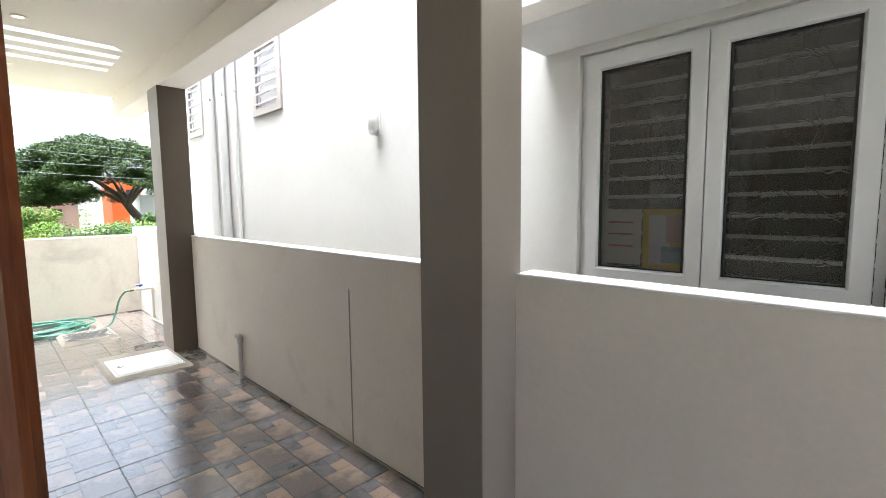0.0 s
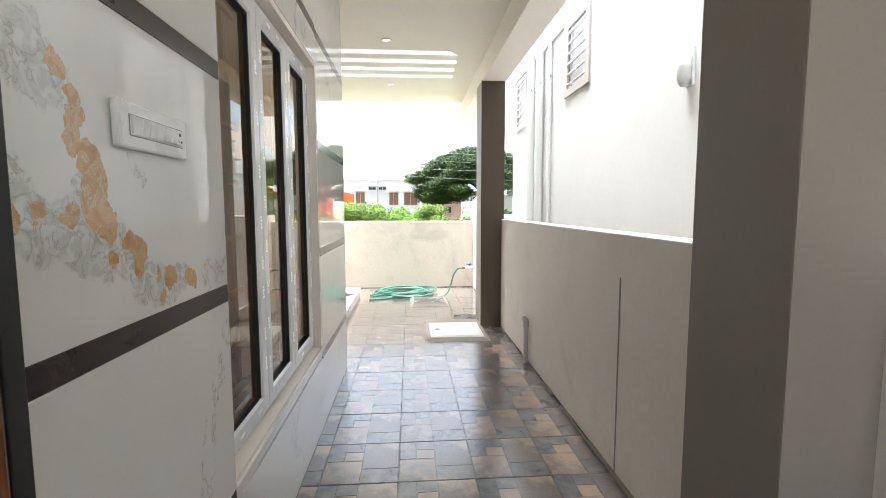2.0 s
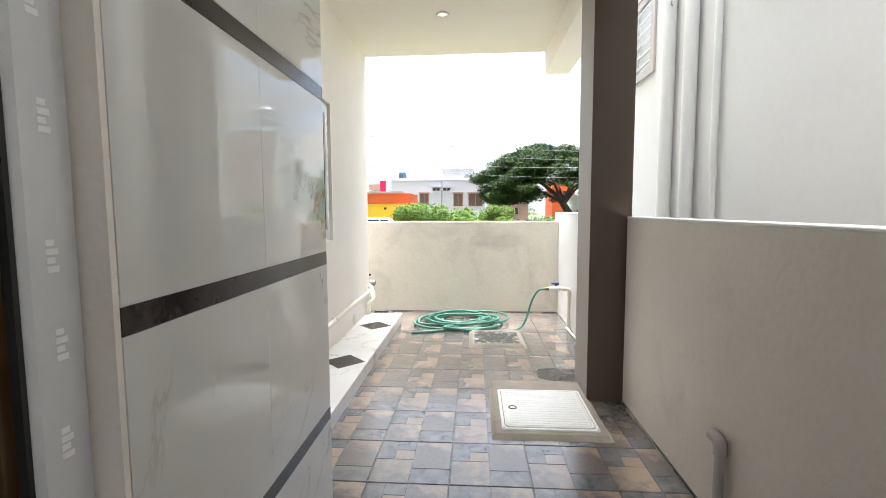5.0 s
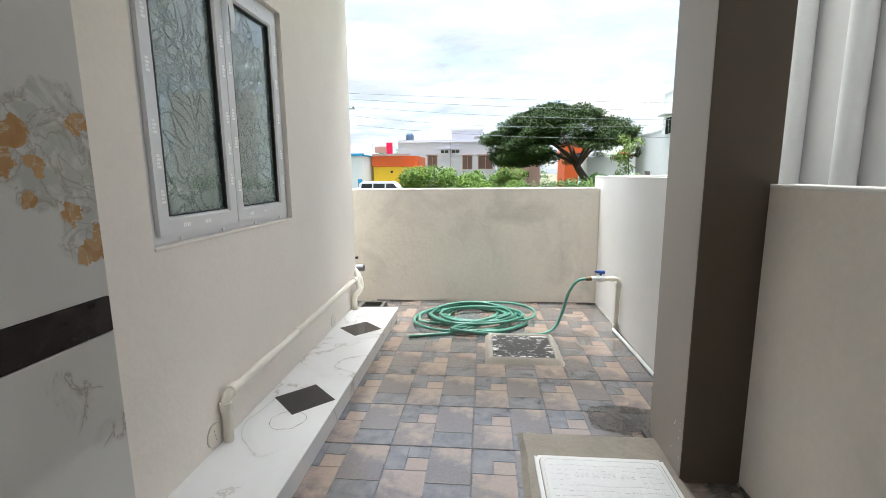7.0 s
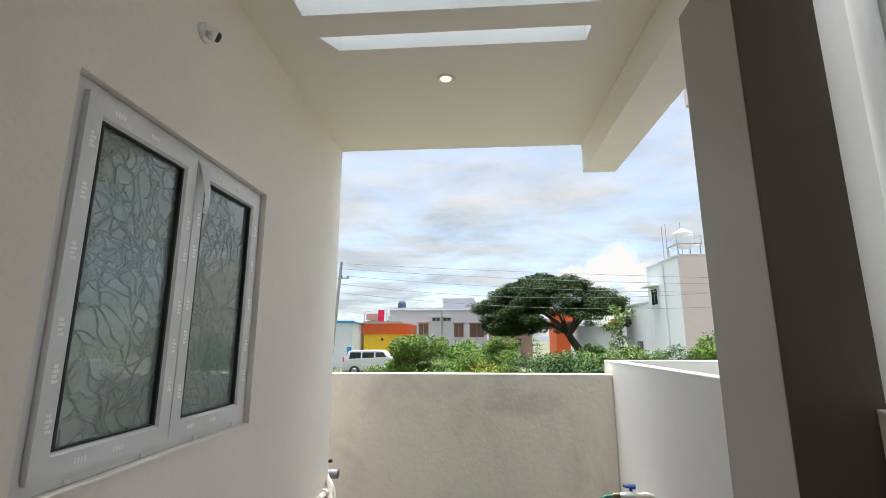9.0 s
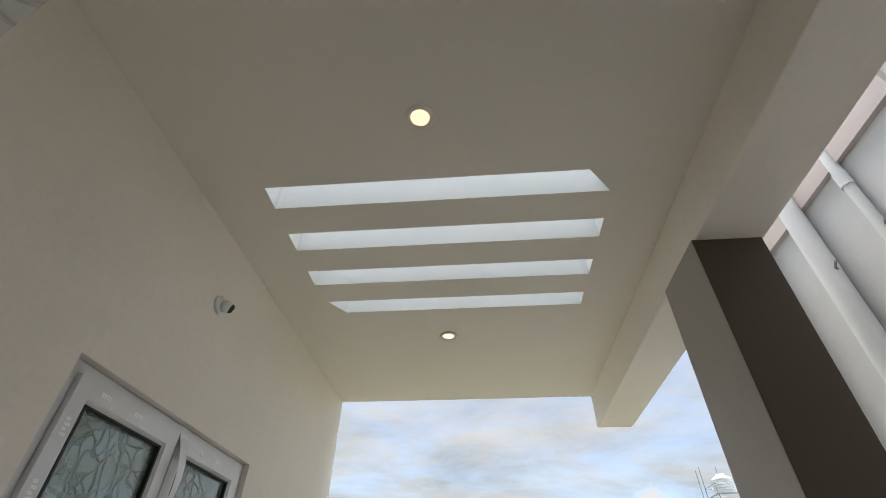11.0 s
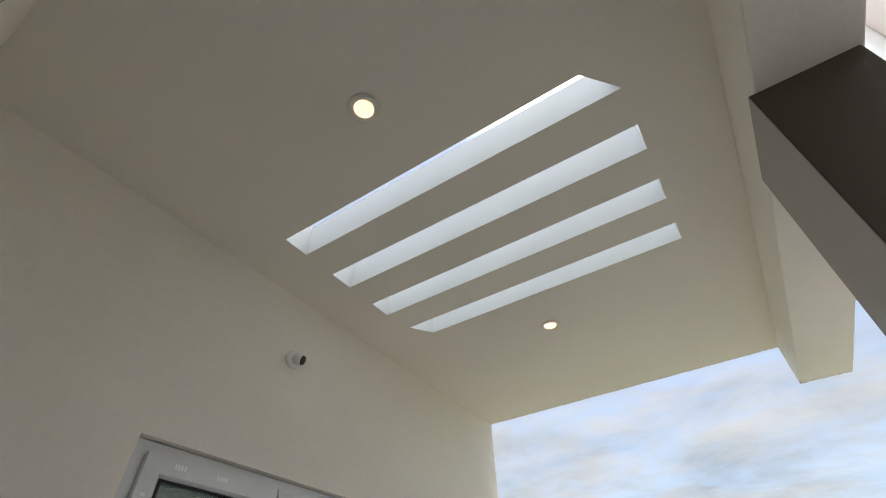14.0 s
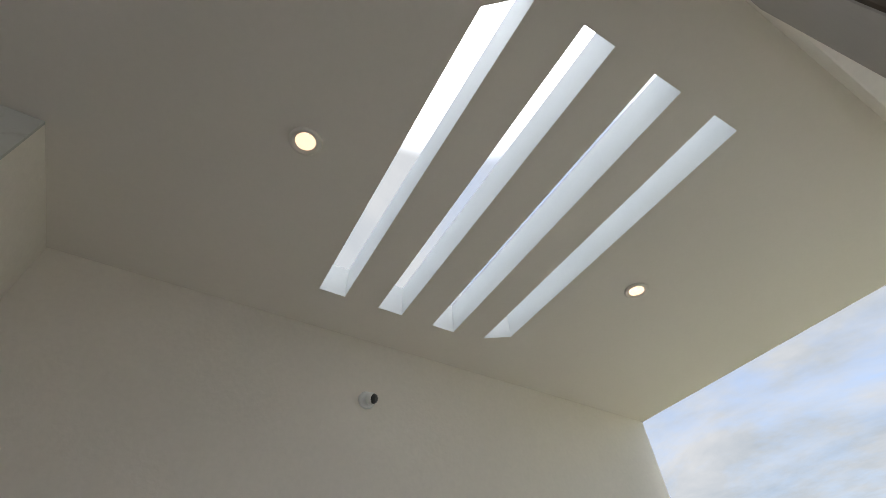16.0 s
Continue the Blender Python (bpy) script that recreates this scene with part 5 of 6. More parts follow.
def wall_pipe(y, r, z0, z1, joints=()):
    q = thing("wall_pipe", (XN - r - 0.006, y, z0), "white plastic pipe fixed down the neighbour's wall", "pipe", "neighbour wall pipes")
    bm = bmesh.new()
    tube(bm, [(0, 0, 0), (0, 0, z1 - z0)], r, 14)
    part("tube", bm, M_PVC_W, q)
    for z in joints:
        bm = bmesh.new()
        tube(bm, [(0, 0, z - z0), (0, 0, z - z0 + 0.09)], r * 1.2, 14)
        part("collar", bm, M_PVC_W, q)
    for z in (2.95, 1.0, 4.6):
        if z0 < z < z1:
            bm = bmesh.new()
            tube(bm, [(0.006 + r, 0, z - z0), (-r * 0.3, -r * 1.25, z - z0), (-r * 0.5, -r * 1.9, z - z0 + 0.01)], 0.006, 6)
            part("clamp", bm, M_STEEL, q)


wall_pipe(3.28, 0.055, -0.3, 6.4, (3.4,))
wall_pipe(2.89, 0.05, -0.3, 6.4, (3.6,))
wall_pipe(2.56, 0.024, 1.60, 6.4, (3.2,))
wall_pipe(2.56, 0.018, -0.3, 1.62, (1.2, 1.53))

# ---- the distance ----
G = -0.9


def far_window(h, at, w, hh, mat, frame=M_BPURE):
    win = part("window", block(at[0] - w / 2 - 0.06, at[0] + w / 2 + 0.06, at[1] - 0.05, at[1], at[2] - hh / 2 - 0.06, at[2] + hh / 2 + 0.06), frame, h)
    for k in (0, 1):
        a = at[0] - w / 2 + k * w / 2
        part("pane", block(a + 0.03, a + w / 2 - 0.03, at[1] - 0.065, at[1] - 0.04, at[2] - hh / 2, at[2] + hh / 2), mat, win)
    part("ledge", block(at[0] - w / 2 - 0.15, at[0] + w / 2 + 0.15, at[1] - 0.35, at[1], at[2] + hh / 2 + 0.12, at[2] + hh / 2 + 0.2), frame, win)
    return win


def house(x0, x1, y, depth, top, mat, label, parapet=0.5, roofmat=None):
    h = thing("house", (x0, y, G), label, "house")
    w = x1 - x0
    part("wall", block(0, w, 0, depth, -0.1, top - G, 0.02), mat, h)
    part("roof", block(-0.12, w + 0.12, -0.12, depth, top - G, top - G + 0.12, 0.02), roofmat or M_BPURE, h)
    return h


h = house(-10.9, 1.6, 60, 9, 5.25, M_BWHITE, "two-storey white house with brown shuttered windows", roofmat=M_BWHITE)
for x, z, w, hh, mt in ((1.2, 4.0, 0.9, 0.9, M_BROWNSH), (4.4, 3.7, 1.2, 1.5, M_BROWNSH), (7.9 + 1.0, 3.6, 1.2, 1.6, M_BROWNSH), (11.2, 3.6, 1.8, 1.6, M_BROWNSH), (6.0, 5.0, 1.0, 0.35, M_FARGLASS), (7.4, 5.0, 1.0, 0.35, M_FARGLASS)):
    far_window(h, (x, 0, z), w, hh, mt, M_BPINK if z < 4.5 else M_BWHITE)
part("stair_room", block(6.8, 10.9, 1, 5, 6.15, 7.7, 0.02), M_BWHITE, h)
part("stair_roof", block(6.6, 11.1, 0.8, 5.2, 7.7, 7.85), M_BPURE, h)
part("drain_pipe", tube(bmesh.new(), [(6.75, -0.08, 0), (6.75, -0.08, 6.2)], 0.06, 8), M_CONCRETE, h)
part("parapet", block(0, 12.5, 0, 0.15, 6.2, 6.5), M_BWHITE, h)
tk = thing("roof_tank", (-9.6, 61.5, 5.4), "dark plastic roof water tank", "water tank")
bm = bmesh.new()
spun(bm, [(0.5, 0.0), (0.55, 0.1), (0.55, 0.9), (0.35, 1.15), (0.2, 1.3)], 18)
part("body", bm, M_TANKBLUE, tk)
dish = thing("satellite_dish", (2.4 - 3.2, 60.2, 5.62), "small pale satellite dish on the roof", "dish")
bm = bmesh.new()
spun(bm, [(0.08, 0.1), (0.3, 0.0), (0.42, -0.12)], 16, "y")
part("bowl", bm, M_CONCRETE, dish)
part("stand", tube(bmesh.new(), [(0, 0.1, -0.25), (0, 0.1, 0.1)], 0.03, 6), M_STEEL, dish)
cl = thing("cloth_line", (-11.1, 52, 0), "magenta and orange cloth hung on a roof rail", "cloth")
part("cloth", block(0.35, 1.05, 0, 0.06, 3.5, 4.8, 0.02), M_MAGENTA, cl)
part("towel", block(-1.0, 0.35, 0.02, 0.08, 3.7, 4.4, 0.02), M_BPINK, cl)
part("rail", tube(bmesh.new(), [(-1.2, 0.04, G), (-1.2, 0.04, 4.6), (1.3, 0.04, 4.9), (1.3, 0.04, G)], 0.03, 6), M_STEEL, cl)

h = house(-10.6, -6.35, 45, 6, 2.05, M_BYELLOW, "single-storey yellow house with a broad orange roof band", roofmat=M_BORANGE)
part("roof_band", block(-0.1, 4.35, -0.1, 6, 3.08, 3.95, 0.02), M_BORANGE, h, "orange parapet band")
part("top_band", block(-0.1, 3.6, -0.14, 0.0, 3.95, 4.15), M_BPINK, h)
part("porch_roof", block(3.1, 5.0, -1.1, 0.2, 2.25, 2.6, 0.05), M_BRED, h, "red sloped porch roof")
part("hole", spun(bmesh.new(), [(0.13, -0.03), (0.13, 0.0)], 12, "y", (1.8, 0, 2.45)), M_DARK, h)
dd = part("door", block(2.6, 3.3, -0.05, 0.0, 0.3, 1.9), M_BROWNSH, h)
part("frame", block(2.5, 3.6, -0.3, -0.05, 1.95, 2.1), M_BYELLOW, dd)
part("column", block(3.0, 3.2, -0.9, -0.7, 0, 2.25), M_BYELLOW, h)
part("column", block(4.6, 4.8, -0.9, -0.7, 0, 2.25), M_BPINK, h)

h = house(-13.9, -10.9, 42, 5, 3.0, M_BPURE, "white house with bright blue trim", roofmat=M_BBLUE)
part("tower", block(-0.5, 0.7, -0.3, 2, 2.8, 5.0, 0.02), M_BBLUE, h, "blue corner block")
part("balcony", block(-0.6, 1.2, -0.8, 0, 2.75, 2.9), M_BPURE, h)
part("roof_edge", block(0.0, 3.2, -0.3, 0, 3.9, 4.1), M_BBLUE, h)
part("door", block(2.55, 2.95, -0.06, 0, 0.2, 1.8), M_BBLUE, h)
part("column", block(0.9, 1.05, -0.8, -0.6, 0, 2.75), M_BPURE, h)
part("column", block(0.0, 0.4, -0.7, -0.5, 0.1, 1.7), M_BBLUE, h)

h = house(2.0, 7.2, 60, 6, 2.5, M_BPINK, "low pale pink house with dark windows", roofmat=M_BPINK)
for x in (1.0, 3.4):
    far_window(h, (x, 0, 2.1), 0.9, 0.8, M_FARGLASS, M_BPINK)
h = house(10.9, 14.0, 64, 6, 5.2, M_BORANGE, "orange painted house partly behind the tree", roofmat=M_BRED)
part("dark_opening", block(1.5, 2.7, -0.04, 0, 3.8, 4.8), M_FARGLASS, h)
h = house(11.9, 17.3, 55, 5, 2.95, M_BPURE, "long low white outbuilding with small window", roofmat=M_BPURE)
far_window(h, (4.9, 0, 1.2), 1.0, 0.9, M_FARGLASS)
bm = bmesh.new()
a = [bm.verts.new(q) for q in ((3.6, 1, 3.9), (5.6, 1, 3.9), (5.6, 4, 3.9), (3.6, 4, 3.9), (4.7, 2.5, 4.9))]
bm.faces.new(a[:4][::-1])
for k in range(4):
    bm.faces.new((a[k], a[(k + 1) % 4], a[4]))
part("gable_roof", bm, M_BORANGE, h, "orange hipped roof")

h = thing("tall_house", (14.9, 35, G), "white and pink stepped house with a roof tank", "house")
part("tower", block(0, 7, 0, 6.2, -0.1, 8.45, 0.02), M_BPURE, h)
part("front", block(0.02, 7, -0.03, 0, -0.1, 8.43), M_BPALE, h, "pale pink front wall")
part("lower_block", block(0, 7, 6.2, 12.6, -0.1, 5.55, 0.02), M_BPURE, h)
part("parapet", block(-0.05, 0.1, -0.04, 6.25, 8.45, 8.55), M_BPURE, h)
part("parapet", block(0.1, 7, -0.04, 0.1, 8.45, 8.55), M_BPALE, h)
part("parapet", block(-0.04, 0.1, 6.25, 12.6, 5.55, 5.68), M_BPURE, h)
win = part("window", block(-0.04, 0.0, 4.15, 5.45, 5.15, 6.6), M_BPURE, h)
for a in (4.22, 4.84):
    part("pane", block(-0.055, -0.03, a, a + 0.54, 5.25, 6.5), M_FARGLASS, win)
part("shade", block(-0.75, 0.0, 3.9, 5.7, 6.68, 6.80), M_BPURE, h)
part("drain_pipe", tube(bmesh.new(), [(-0.06, 2.6, 0), (-0.06, 2.6, 8.3)], 0.05, 8), M_BPURE, h)
low = part("window", block(-0.04, 0.0, 8.2, 9.8, 1.6, 2.4), M_BPURE, h)
part("pane", block(-0.055, -0.03, 8.3, 9.7, 1.7, 2.3), M_FARGLASS, low)
tank = thing("water_tank", (16.8, 38, 7.9), "white ribbed roof water tank on a steel stand", "water tank")
prof = [(0.68, 1.0)]
for k in range(6):
    prof += [(0.70, 1.04 + k * 0.17), (0.73, 1.10 + k * 0.17), (0.70, 1.16 + k * 0.17)]
prof += [(0.52, 2.16), (0.28, 2.27), (0.26, 2.36)]
part("body", spun(bmesh.new(), prof, 24), M_BPURE, tank)
part("platform", block(-0.95, 0.95, -0.95, 0.95, 0.92, 1.0), M_STEEL, tank)
for sx in (-0.85, 0.85):
    for sy in (-0.85, 0.85):
        part("leg", tube(bmesh.new(), [(sx, sy, -0.38), (sx, sy, 0.95)], 0.04, 6), M_STEEL, tank)
        part("post", tube(bmesh.new(), [(sx * 1.1, sy * 1.1, 0.9), (sx * 1.1, sy * 1.1, 1.6)], 0.022, 6), M_STEEL, tank)
for sy in (-0.93, 0.93):
    part("rail", tube(bmesh.new(), [(-0.93, sy, 1.6), (0.93, sy, 1.6)], 0.02, 6), M_STEEL, tank)
    part("rail", tube(bmesh.new(), [(sy, -0.93, 1.6), (sy, 0.93, 1.6)], 0.02, 6), M_STEEL, tank)
for x, zt in ((-1.15, 2.9), (-0.85, 3.1), (0.35, 3.2)):
    part("mast", tube(bmesh.new(), [(x, 1.1, -0.38), (x, 1.1, zt)], 0.022, 6), M_STEEL, tank)

# parked car behind the bushes
car = thing("parked_car", (-6.7, 33, G), "white sport utility car parked behind the bushes", "car")
bm = bmesh.new()
side = [(-2.15, 0.42), (-2.15, 0.95), (-2.0, 1.05), (-1.85, 1.62), (-1.6, 1.72), (0.35, 1.72), (0.55, 1.66), (1.05, 1.15), (1.95, 1.02), (2.15, 0.85), (2.15, 0.42)]
lo = [bm.verts.new((x, -0.85 + (0.10 if z > 1.2 else 0), z)) for x, z in side]
hi = [bm.verts.new((x, 0.85 - (0.10 if z > 1.2 else 0), z)) for x, z in side]
bm.faces.new(lo)
bm.faces.new(hi[::-1])
for k in range(len(side)):
    j = (k + 1) % len(side)
    bm.faces.new((lo[k], lo[j], hi[j], hi[k]))
soften(bm, 0.05, 2)
part("body", bm, M_CARPAINT, car)
for a, b in ((-1.75, -0.95), (-0.85, -0.05), (0.05, 0.6)):
    bm = bmesh.new()
    q = [(a, 1.12), (b + (0.32 if b > 0.5 else 0), 1.12), (b - (0.02 if b > 0.5 else 0), 1.58), (a + (0.08 if a < -1.5 else 0), 1.58)]
    bm.faces.new([bm.verts.new((x, -0.80 + 0.03 * (z - 1.1) - 0.03, z)) for x, z in q])
    r = bmesh.ops.extrude_face_region(bm, geom=list(bm.faces))
    bmesh.ops.translate(bm, verts=[v for v in r["geom"] if isinstance(v, bmesh.types.BMVert)], vec=(0, 0.06, 0))
    part("side_window", bm, M_FARGLASS, car)
for x in (-1.35, 1.35):
    for y in (-0.82, 0.82):
        wl = part("wheel", spun(bmesh.new(), [(0.2, -0.11), (0.34, -0.1), (0.36, 0), (0.34, 0.1), (0.2, 0.11)], 20, "y", (x, y, 0.36)), M_TYRE, car)
        part("rim", spun(bmesh.new(), [(0.2, -0.125), (0.12, -0.13)], 14, "y", (x, y, 0.36)), M_STEEL, wl)
part("tail_lamp", block(-2.19, -2.12, -0.82, -0.68, 0.95, 1.25, 0.01), M_MAGENTA, car)
part("head_lamp", block(2.05, 2.17, -0.82, -0.6, 0.78, 0.92, 0.01), M_FARGLASS, car)
part("bumper", block(-2.2, 2.2, -0.8, 0.8, 0.35, 0.5, 0.03), M_TRIM, car)

# power pole and cables
pole = thing("power_pole", (-8.65, 30, G), "grey concrete power pole with cross arm", "power pole")
part("shaft", tube(bmesh.new(), [(-0.45, 0, -0.1), (0.05, 0, 7.4)], [0.14, 0.09], 10), M_CONCRETE, pole)
part("cross_arm", block(-0.5, 0.6, -0.04, 0.04, 6.3, 6.38), M_STEEL, pole)
for x in (-0.4, 0.1, 0.5):
    part("insulator", spun(bmesh.new(), [(0.03, 6.38), (0.06, 6.43), (0.03, 6.52)], 10, "z", (x, 0, 0)), M_BROWNSH, pole)
cables = thing("power_cables", (0, 0, 0), "sagging grey power cables from the pole across the plots", "cables")
for z0, z1, y1, sag in ((6.4, 5.1, 31, 0.35), (6.05, 4.9, 31, 0.7), (5.6, 4.6, 31, 1.1), (5.05, 5.6, 31, 2.4), (4.5, 4.3, 32, 1.9)):
    q = []
    for k in range(25):
        s = k / 24
        q.append((-8.5 + s * 34, 30 + (y1 - 30) * s, z0 + (z1 - z0) * s - sag * 4 * s * (1 - s) * 0.5))
    part("cable", tube(bmesh.new(), q, 0.011, 5), M_WIRE, cables)


# ---- plants ----
def leaf_cloud(clumps, count, size, seed, droop=0.0):
    """Many small folded leaves scattered in uneven clumps (centre, radii)."""
    rnd = random.Random(seed)
    verts, faces = [], []
    weights = [r[0] * r[1] + r[0] * r[2] for _, r in clumps]
    for c, r in rnd.choices(clumps, weights, k=count):
        while True:
            d = Vector((rnd.uniform(-1, 1), rnd.uniform(-1, 1), rnd.uniform(-1, 1)))
            if 0.2 < d.length < 1:
                break
        d *= (0.55 + 0.45 * rnd.random()) / max(d.length, 0.5)
        p = Vector(c) + Vector((d.x * r[0], d.y * r[1], d.z * r[2]))
        a = Vector((rnd.uniform(-1, 1), rnd.uniform(-1, 1), rnd.uniform(-0.6, 0.6) - droop)).normalized()
        b = a.cross(Vector((rnd.uniform(-0.5, 0.5), rnd.uniform(-0.5, 0.5), 1))).normalized()
        s = size * rnd.uniform(0.6, 1.4)
        n = a.cross(b) * s * 0.18
        k = len(verts)
        verts += [p, p + a * s * 0.5 + b * s * 0.28 + n, p + a * s, p + a * s * 0.5 - b * s * 0.28 + n]
        faces += [(k, k + 1, k + 2), (k, k + 2, k + 3)]
    return verts, faces


def leaf_part(name, clumps, count, size, seed, mat, parent, droop=0.0):
    v, f = leaf_cloud(clumps, count, size, seed, droop)
    me = bpy.data.meshes.new(name)
    me.from_pydata(v, [], f)
    me.materials.append(mat)
    ob = new(name, me)
    ob.parent = parent
    return ob


tree = thing("rain_tree", (9.6, 50, G), "broad dark green umbrella-shaped rain tree", "tree")
rnd = random.Random(4)
bm = bmesh.new()
tube(bm, [(1.9, 0, -0.1), (1.5, 0, 0.9), (0.6, 0, 2.2), (0.0, 0, 3.2), (-0.2, 0, 4.0)], [0.55, 0.45, 0.38, 0.34, 0.3], 12)
trunk = part("trunk", bm, M_BARK, tree)
clumps = []
for k in range(11):
    a = 2 * math.pi * k / 11 + rnd.uniform(-0.2, 0.2)
    L = rnd.uniform(4.2, 6.6)
    end = Vector((-1.6 + L * math.cos(a), L * math.sin(a) * 0.9, rnd.uniform(5.0, 6.6)))
    start = Vector((0.3 * math.cos(a), 0.3 * math.sin(a), rnd.uniform(2.8, 3.7)))
    mid = (start + end) * 0.5 + Vector((0, 0, rnd.uniform(0.2, 0.8)))
    part("limb", tube(bmesh.new(), spline([start, mid, end], 5), [0.2 - 0.016 * q for q in range(11)], 8), M_BARK, tree)
for k in range(170):
    a, r = rnd.uniform(0, 6.283), math.sqrt(rnd.random()) * 7.2
    z = 8.9 - 0.055 * r * r - abs(rnd.gauss(0, 0.55)) * (1.0 if r < 6 else 1.6)
    cr = rnd.uniform(0.75, 1.3)
    clumps.append(((-1.7 + r * math.cos(a) * 1.03, r * math.sin(a), z), (cr, cr, cr * 0.42)))
for k in range(70):
    clumps.append(((-1.7 + rnd.uniform(-6.4, -0.9), rnd.uniform(-4, 3), rnd.uniform(3.1, 6.6)), (rnd.uniform(0.8, 1.3), 1.1, 0.55)))
for k in range(16):
    clumps.append(((rnd.uniform(-1.2, 2.6), rnd.uniform(-3, 3), rnd.uniform(4.9, 6.3)), (rnd.uniform(0.7, 1.1), 1.0, 0.45)))
for k in range(14):
    clumps.append(((-1.7 + rnd.uniform(3.0, 7.0), rnd.uniform(-3, 3), rnd.uniform(5.0, 6.4)), (rnd.uniform(0.7, 1.1), 1.0, 0.45)))
leaf_part("crown", clumps, 115000, 0.21, 21, M_TREELEAF, tree)


def bush(x, y, w, h, mat, label, seed, size=0.12, count=2200, name="bush", droop=0.0):
    rnd = random.Random(seed)
    b = thing(name, (x, y, G), label, "bush")
    cl = []
    for k in range(14):
        r = w * rnd.uniform(0.14, 0.27)
        zz = rnd.uniform(0.15, 0.95)
        cl.append(((rnd.uniform(-0.5, 0.5) * w * (1.1 - 0.6 * zz), rnd.uniform(-0.35, 0.35) * w, max(r * 0.5, zz * h - r * 0.4)), (r, r, r * rnd.uniform(0.6, 1.0))))
    for k in range(5):
        c = cl[k][0]
        part("stem", tube(bmesh.new(), [(c[0] * 0.2, c[1] * 0.2, -0.05), (c[0] * 0.6, c[1] * 0.6, c[2] * 0.6), c], [0.03, 0.022, 0.01], 5), M_BARK, b)
    leaf_part("foliage", cl, count, size, seed, mat, b, droop)
    return b


BUSHES = [(-4.3, 27, 3.0, 2.7, M_BUSHLEAF, "bright green leafy bush", 31), (-2.3, 28, 3.2, 2.7, M_BUSHLEAF, "bright green leafy bush", 32), (-0.3, 27, 2.8, 2.3, M_BUSHLEAF, "bright green leafy bush", 33), (2.7, 19, 3.2, 2.0, M_DEEPLEAF, "spreading feathery dark green thorn bush", 34), (4.1, 20, 3.0, 1.9, M_DEEPLEAF, "spreading feathery dark green thorn bush", 35), (5.6, 22, 2.6, 1.9, M_PALELEAF, "pale green wild shrub", 36), (7.0, 24, 3.0, 2.2, M_PALELEAF, "pale green wild shrub", 37), (8.6, 22, 2.8, 2.2, M_DEEPLEAF, "dense grey-green wild shrub", 38), (9.5, 20, 2.0, 2.6, M_BUSHLEAF, "fresh green young bush with drooping leaves", 39), (-6.0, 22, 1.6, 0.7, M_PALELEAF, "pale green wild shrub", 40), (-3.3, 19, 1.8, 0.9, M_PALELEAF, "pale green wild shrub", 41), (-1.2, 18, 2.6, 1.4, M_PALELEAF, "pale green wild shrub", 42), (0.8, 20, 2.4, 1.6, M_BUSHLEAF, "low green bush with yellow flowers", 43), (-6.6, 19.5, 1.4, 2.4, M_DEEPLEAF, "feathery dark green shrub", 44), (8.3, 34, 2.2, 2.2, M_DEEPLEAF, "green shrub before the white wall", 45), (11.0, 26, 3.4, 2.6, M_PALELEAF, "pale green wild shrub", 46), (1.6, 34, 3.5, 2.6, M_BUSHLEAF, "bright green leafy bush", 47), (-9.5, 26, 3.0, 2.4, M_BUSHLEAF, "bright green leafy bush", 48)]
BUSHES += [(1.9, 14.5, 2.2, 1.75, M_DEEPLEAF, "spreading feathery dark green thorn bush", 49), (3.2, 14.0, 2.4, 1.9, M_DEEPLEAF, "spreading feathery dark green thorn bush", 50), (0.2, 15.0, 1.8, 1.0, M_PALELEAF, "low pale green wild shrub", 51), (4.9, 16.0, 2.4, 1.6, M_PALELEAF, "pale green weedy shrub", 52), (6.6, 17.0, 2.2, 1.7, M_BUSHLEAF, "fresh green weedy shrub", 53), (-2.2, 16.5, 1.8, 0.9, M_PALELEAF, "low pale green wild shrub", 54), (7.6, 15.5, 1.8, 2.3, M_BUSHLEAF, "fresh green young bush with drooping leaves", 55), (-4.9, 15.0, 1.0, 2.0, M_DEEPLEAF, "feathery dark green shrub", 56), (-0.6, 23, 3.0, 2.3, M_BUSHLEAF, "bright green leafy bush", 57)]
for bx, by, bw, bh, bmat, blabel, bs in BUSHES:
    bb = bush(bx, by, bw, bh, bmat, blabel, bs, 0.11 if by < 24 else 0.16, 6500)
    if "flowers" in blabel:
        leaf_part("flowers", [((-0.4, -0.6, 1.3), (0.8, 0.4, 0.35))], 90, 0.09, 77, M_FLOWER, bb)
for k, (bx, by, bw, bh) in enumerate(((-14, 70, 7, 6.5), (-8.0, 74, 6, 7.0), (-3.5, 80, 5, 7.6), (21, 75, 8, 6.5), (-20, 50, 8, 7), (28, 60, 10, 8), (8, 90, 9, 6))):
    bush(bx, by, bw, bh, M_DEEPLEAF, "distant green tree crown", 60 + k, 0.3, 2200, "distant_tree")
# slender sapling rising above the shrubs
sap = thing("sapling", (8.0, 27, G), "slender sparse young tree with thin drooping leaves", "tree")
part("trunk", tube(bmesh.new(), [(0, 0, -0.05), (0.1, 0, 2.0), (-0.05, 0, 4.3)], [0.05, 0.035, 0.012], 6), M_BARK, sap)
cl = [((random.uniform(-0.7, 0.7), random.uniform(-0.5, 0.5), 1.5 + k * 0.2), (0.35, 0.35, 0.3)) for k in range(14)]
leaf_part("crown", cl, 900, 0.14, 91, M_PALELEAF, sap, 0.8)

grass_v, grass_f = [], []
rnd = random.Random(17)
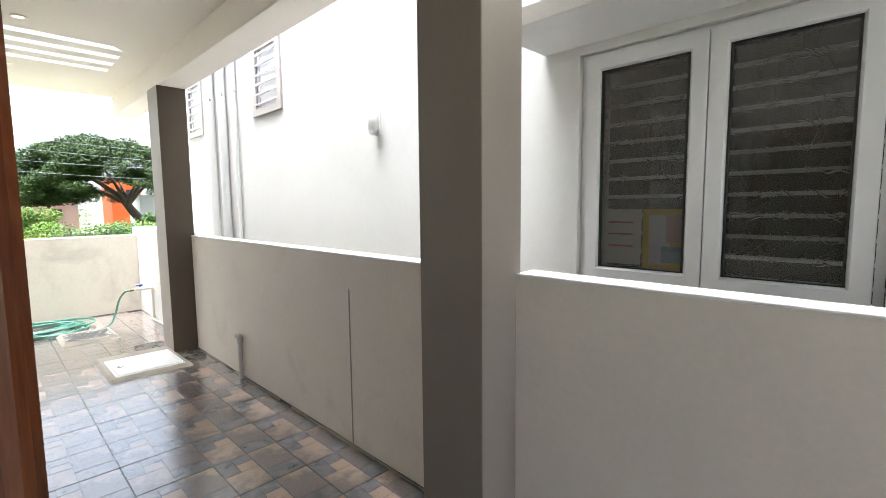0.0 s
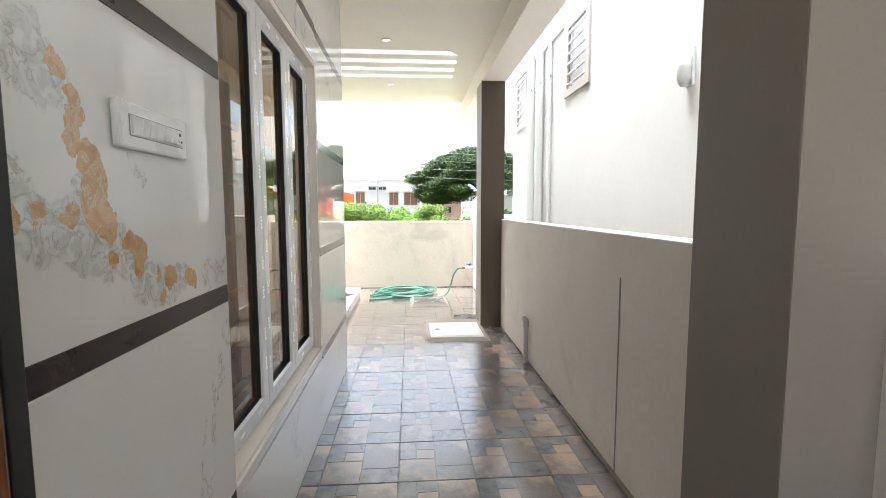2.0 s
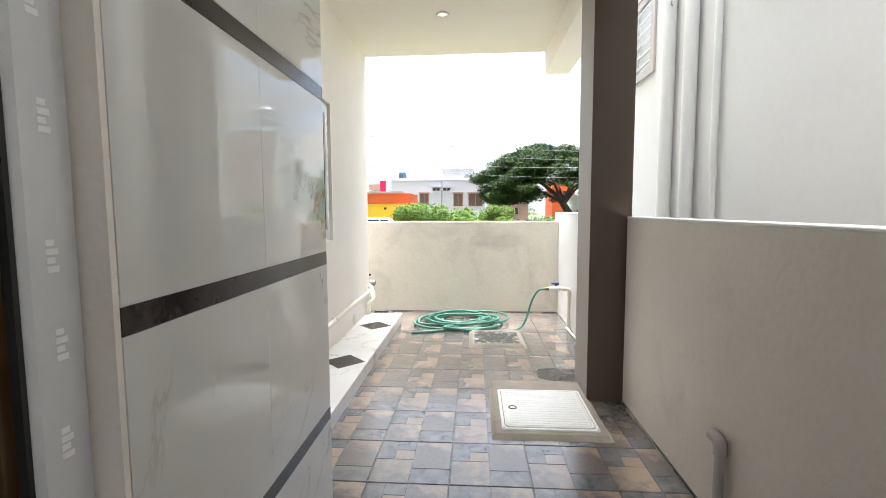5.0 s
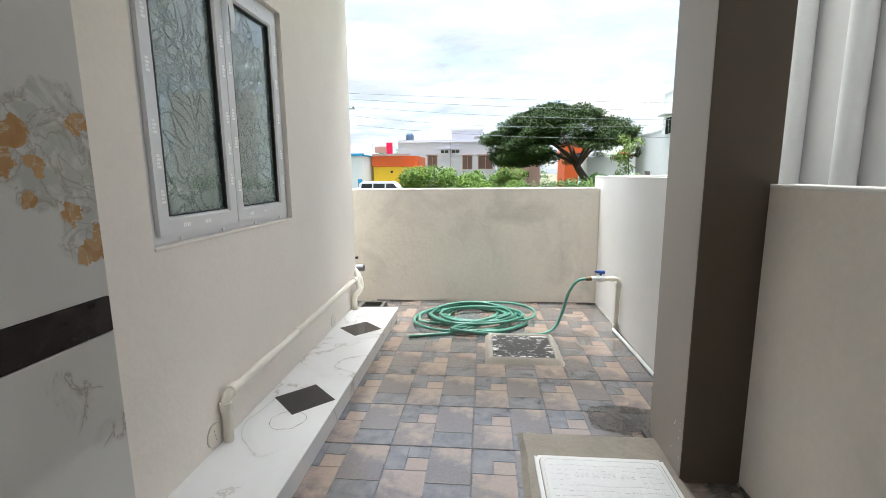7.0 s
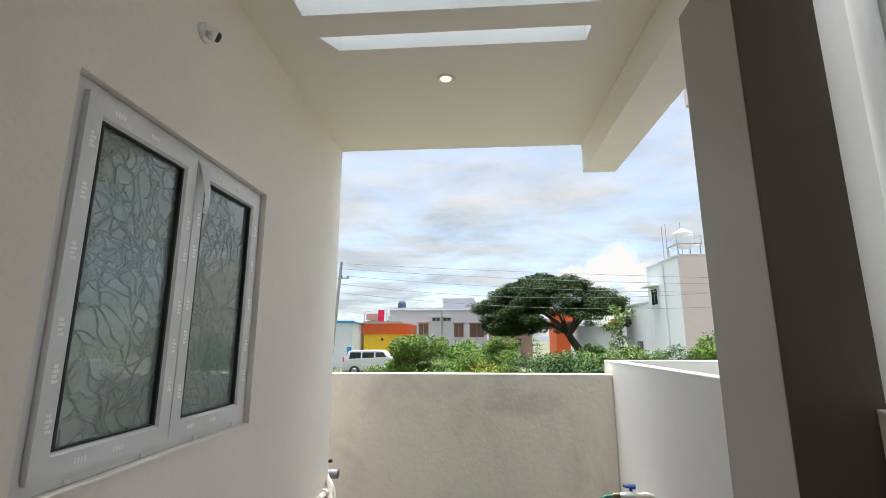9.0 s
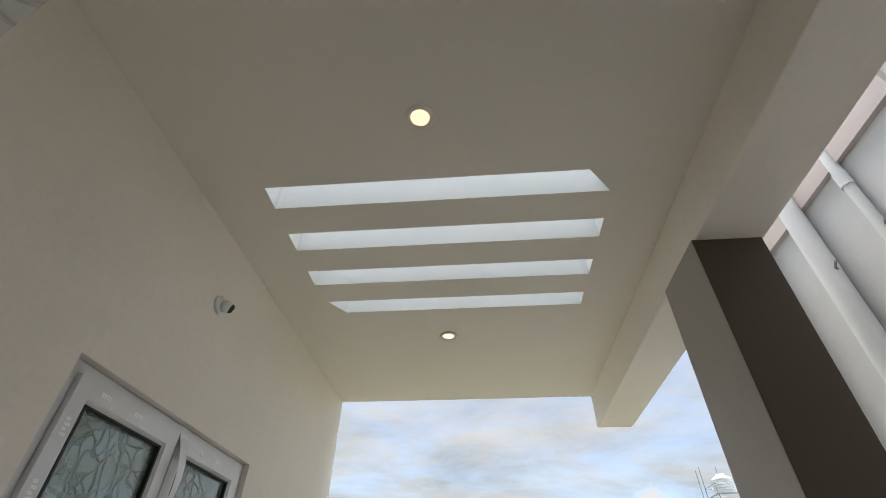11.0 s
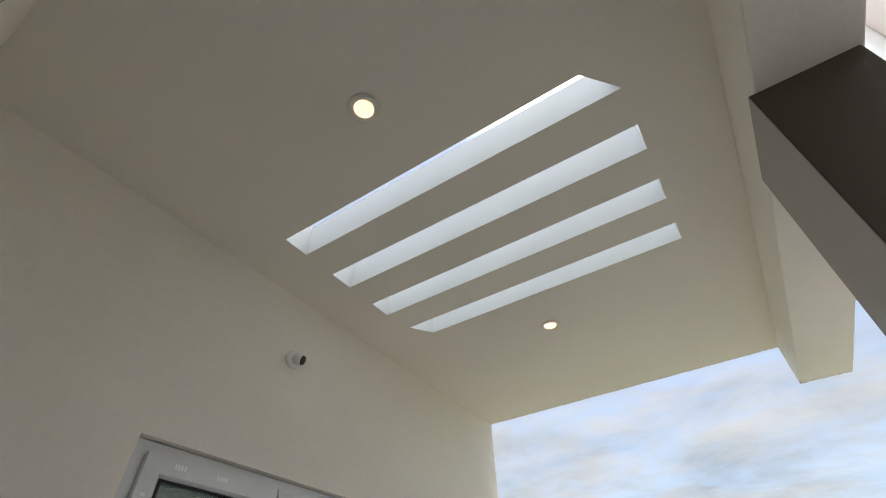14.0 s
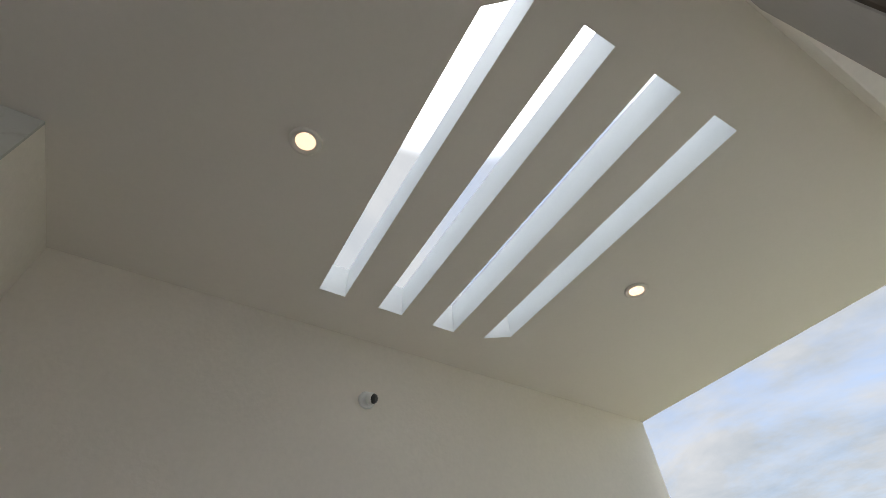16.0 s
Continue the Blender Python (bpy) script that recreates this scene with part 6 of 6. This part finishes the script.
for k in range(9000):
    x, y = rnd.uniform(-14, 16), 9 + 30 * rnd.random() ** 1.2
    a = rnd.uniform(0, 6.283)
    hgt, wd = rnd.uniform(0.15, 0.6), rnd.uniform(0.015, 0.04)
    i = len(grass_v)
    grass_v += [(x - wd * math.cos(a), y - wd * math.sin(a), G - 0.02), (x + wd * math.cos(a), y + wd * math.sin(a), G - 0.02), (x + rnd.uniform(-0.2, 0.2), y + rnd.uniform(-0.2, 0.2), G + hgt)]
    grass_f.append((i, i + 1, i + 2))
me = bpy.data.meshes.new("grass")
me.from_pydata(grass_v, [], grass_f)
me.materials.append(M_PALELEAF)
tagged(new("grass", me), "tall pale grass blades on the open plot", "grass", kind="stuff")

# ---- floor tiles ----
P = 0.4055
TX, TY = 0.085, 0.240
PIECES = [(0.0, 0.5, 0.0, 0.53, 0), (0.0, 0.24, 0.53, 1.0, 1), (0.24, 0.5, 0.53, 0.765, 0), (0.24, 0.5, 0.765, 1.0, 1), (0.5, 1.0, 0.33, 1.0, 2), (0.5, 1.0, 0.0, 0.33, 1)]


def tile_bm(u0=0.0, u1=1.0, v0=0.0, v1=1.0):
    bm = bmesh.new()
    for a, b, c, d, mi in PIECES:
        a, b, c, d = max(a, u0), min(b, u1), max(c, v0), min(d, v1)
        if b - a < 0.03 or d - c < 0.03:
            continue
        g = 0.0009
        x0, x1, y0, y1 = a * P + g, b * P - g, c * P + g, d * P - g
        if a == u0:
            x0 += 0.002
        if b == u1:
            x1 -= 0.002
        if c == v0:
            y0 += 0.002
        if d == v1:
            y1 -= 0.002
        e = 0.0022
        lo = [bm.verts.new(q) for q in ((x0, y0, -0.006), (x1, y0, -0.006), (x1, y1, -0.006), (x0, y1, -0.006))]
        hi = [bm.verts.new(q) for q in ((x0 + e, y0 + e, 0.0), (x1 - e, y0 + e, 0.0), (x1 - e, y1 - e, 0.0), (x0 + e, y1 - e, 0.0))]
        bm.faces.new(hi).material_index = mi
        for k in range(4):
            bm.faces.new((lo[k], lo[(k + 1) % 4], hi[(k + 1) % 4], hi[k])).material_index = mi
    box(bm, u0 * P + 0.0018, u1 * P - 0.0018, v0 * P + 0.0018, v1 * P - 0.0018, -0.0058, -0.0022, 1)
    return bm


cache = {}
x_lo, x_hi = -1.073, 1.29
for i in range(-4, 5):
    for j in range(-16, 14):
        xa, ya = TX + i * P, TY + j * P
        u0, u1 = max(0.0, ((XM if ya + P < Y_BLOCK else x_lo) - xa) / P), min(1.0, (x_hi - xa) / P)
        v0, v1 = max(0.0, (Y_BACK - ya) / P), min(1.0, (Y_END - ya) / P)
        if u1 - u0 < 0.05 or v1 - v0 < 0.05:
            continue
        key = tuple(round(q, 3) for q in (u0, u1, v0, v1))
        if key not in cache:
            cache[key] = mesh_of("tile", tile_bm(*key), M_TAN, M_SLATE, M_MID)
        ob = new("tile", cache[key])
        ob.location = (xa, ya, random.uniform(-0.0008, 0.0008))
        ob.parent = floor
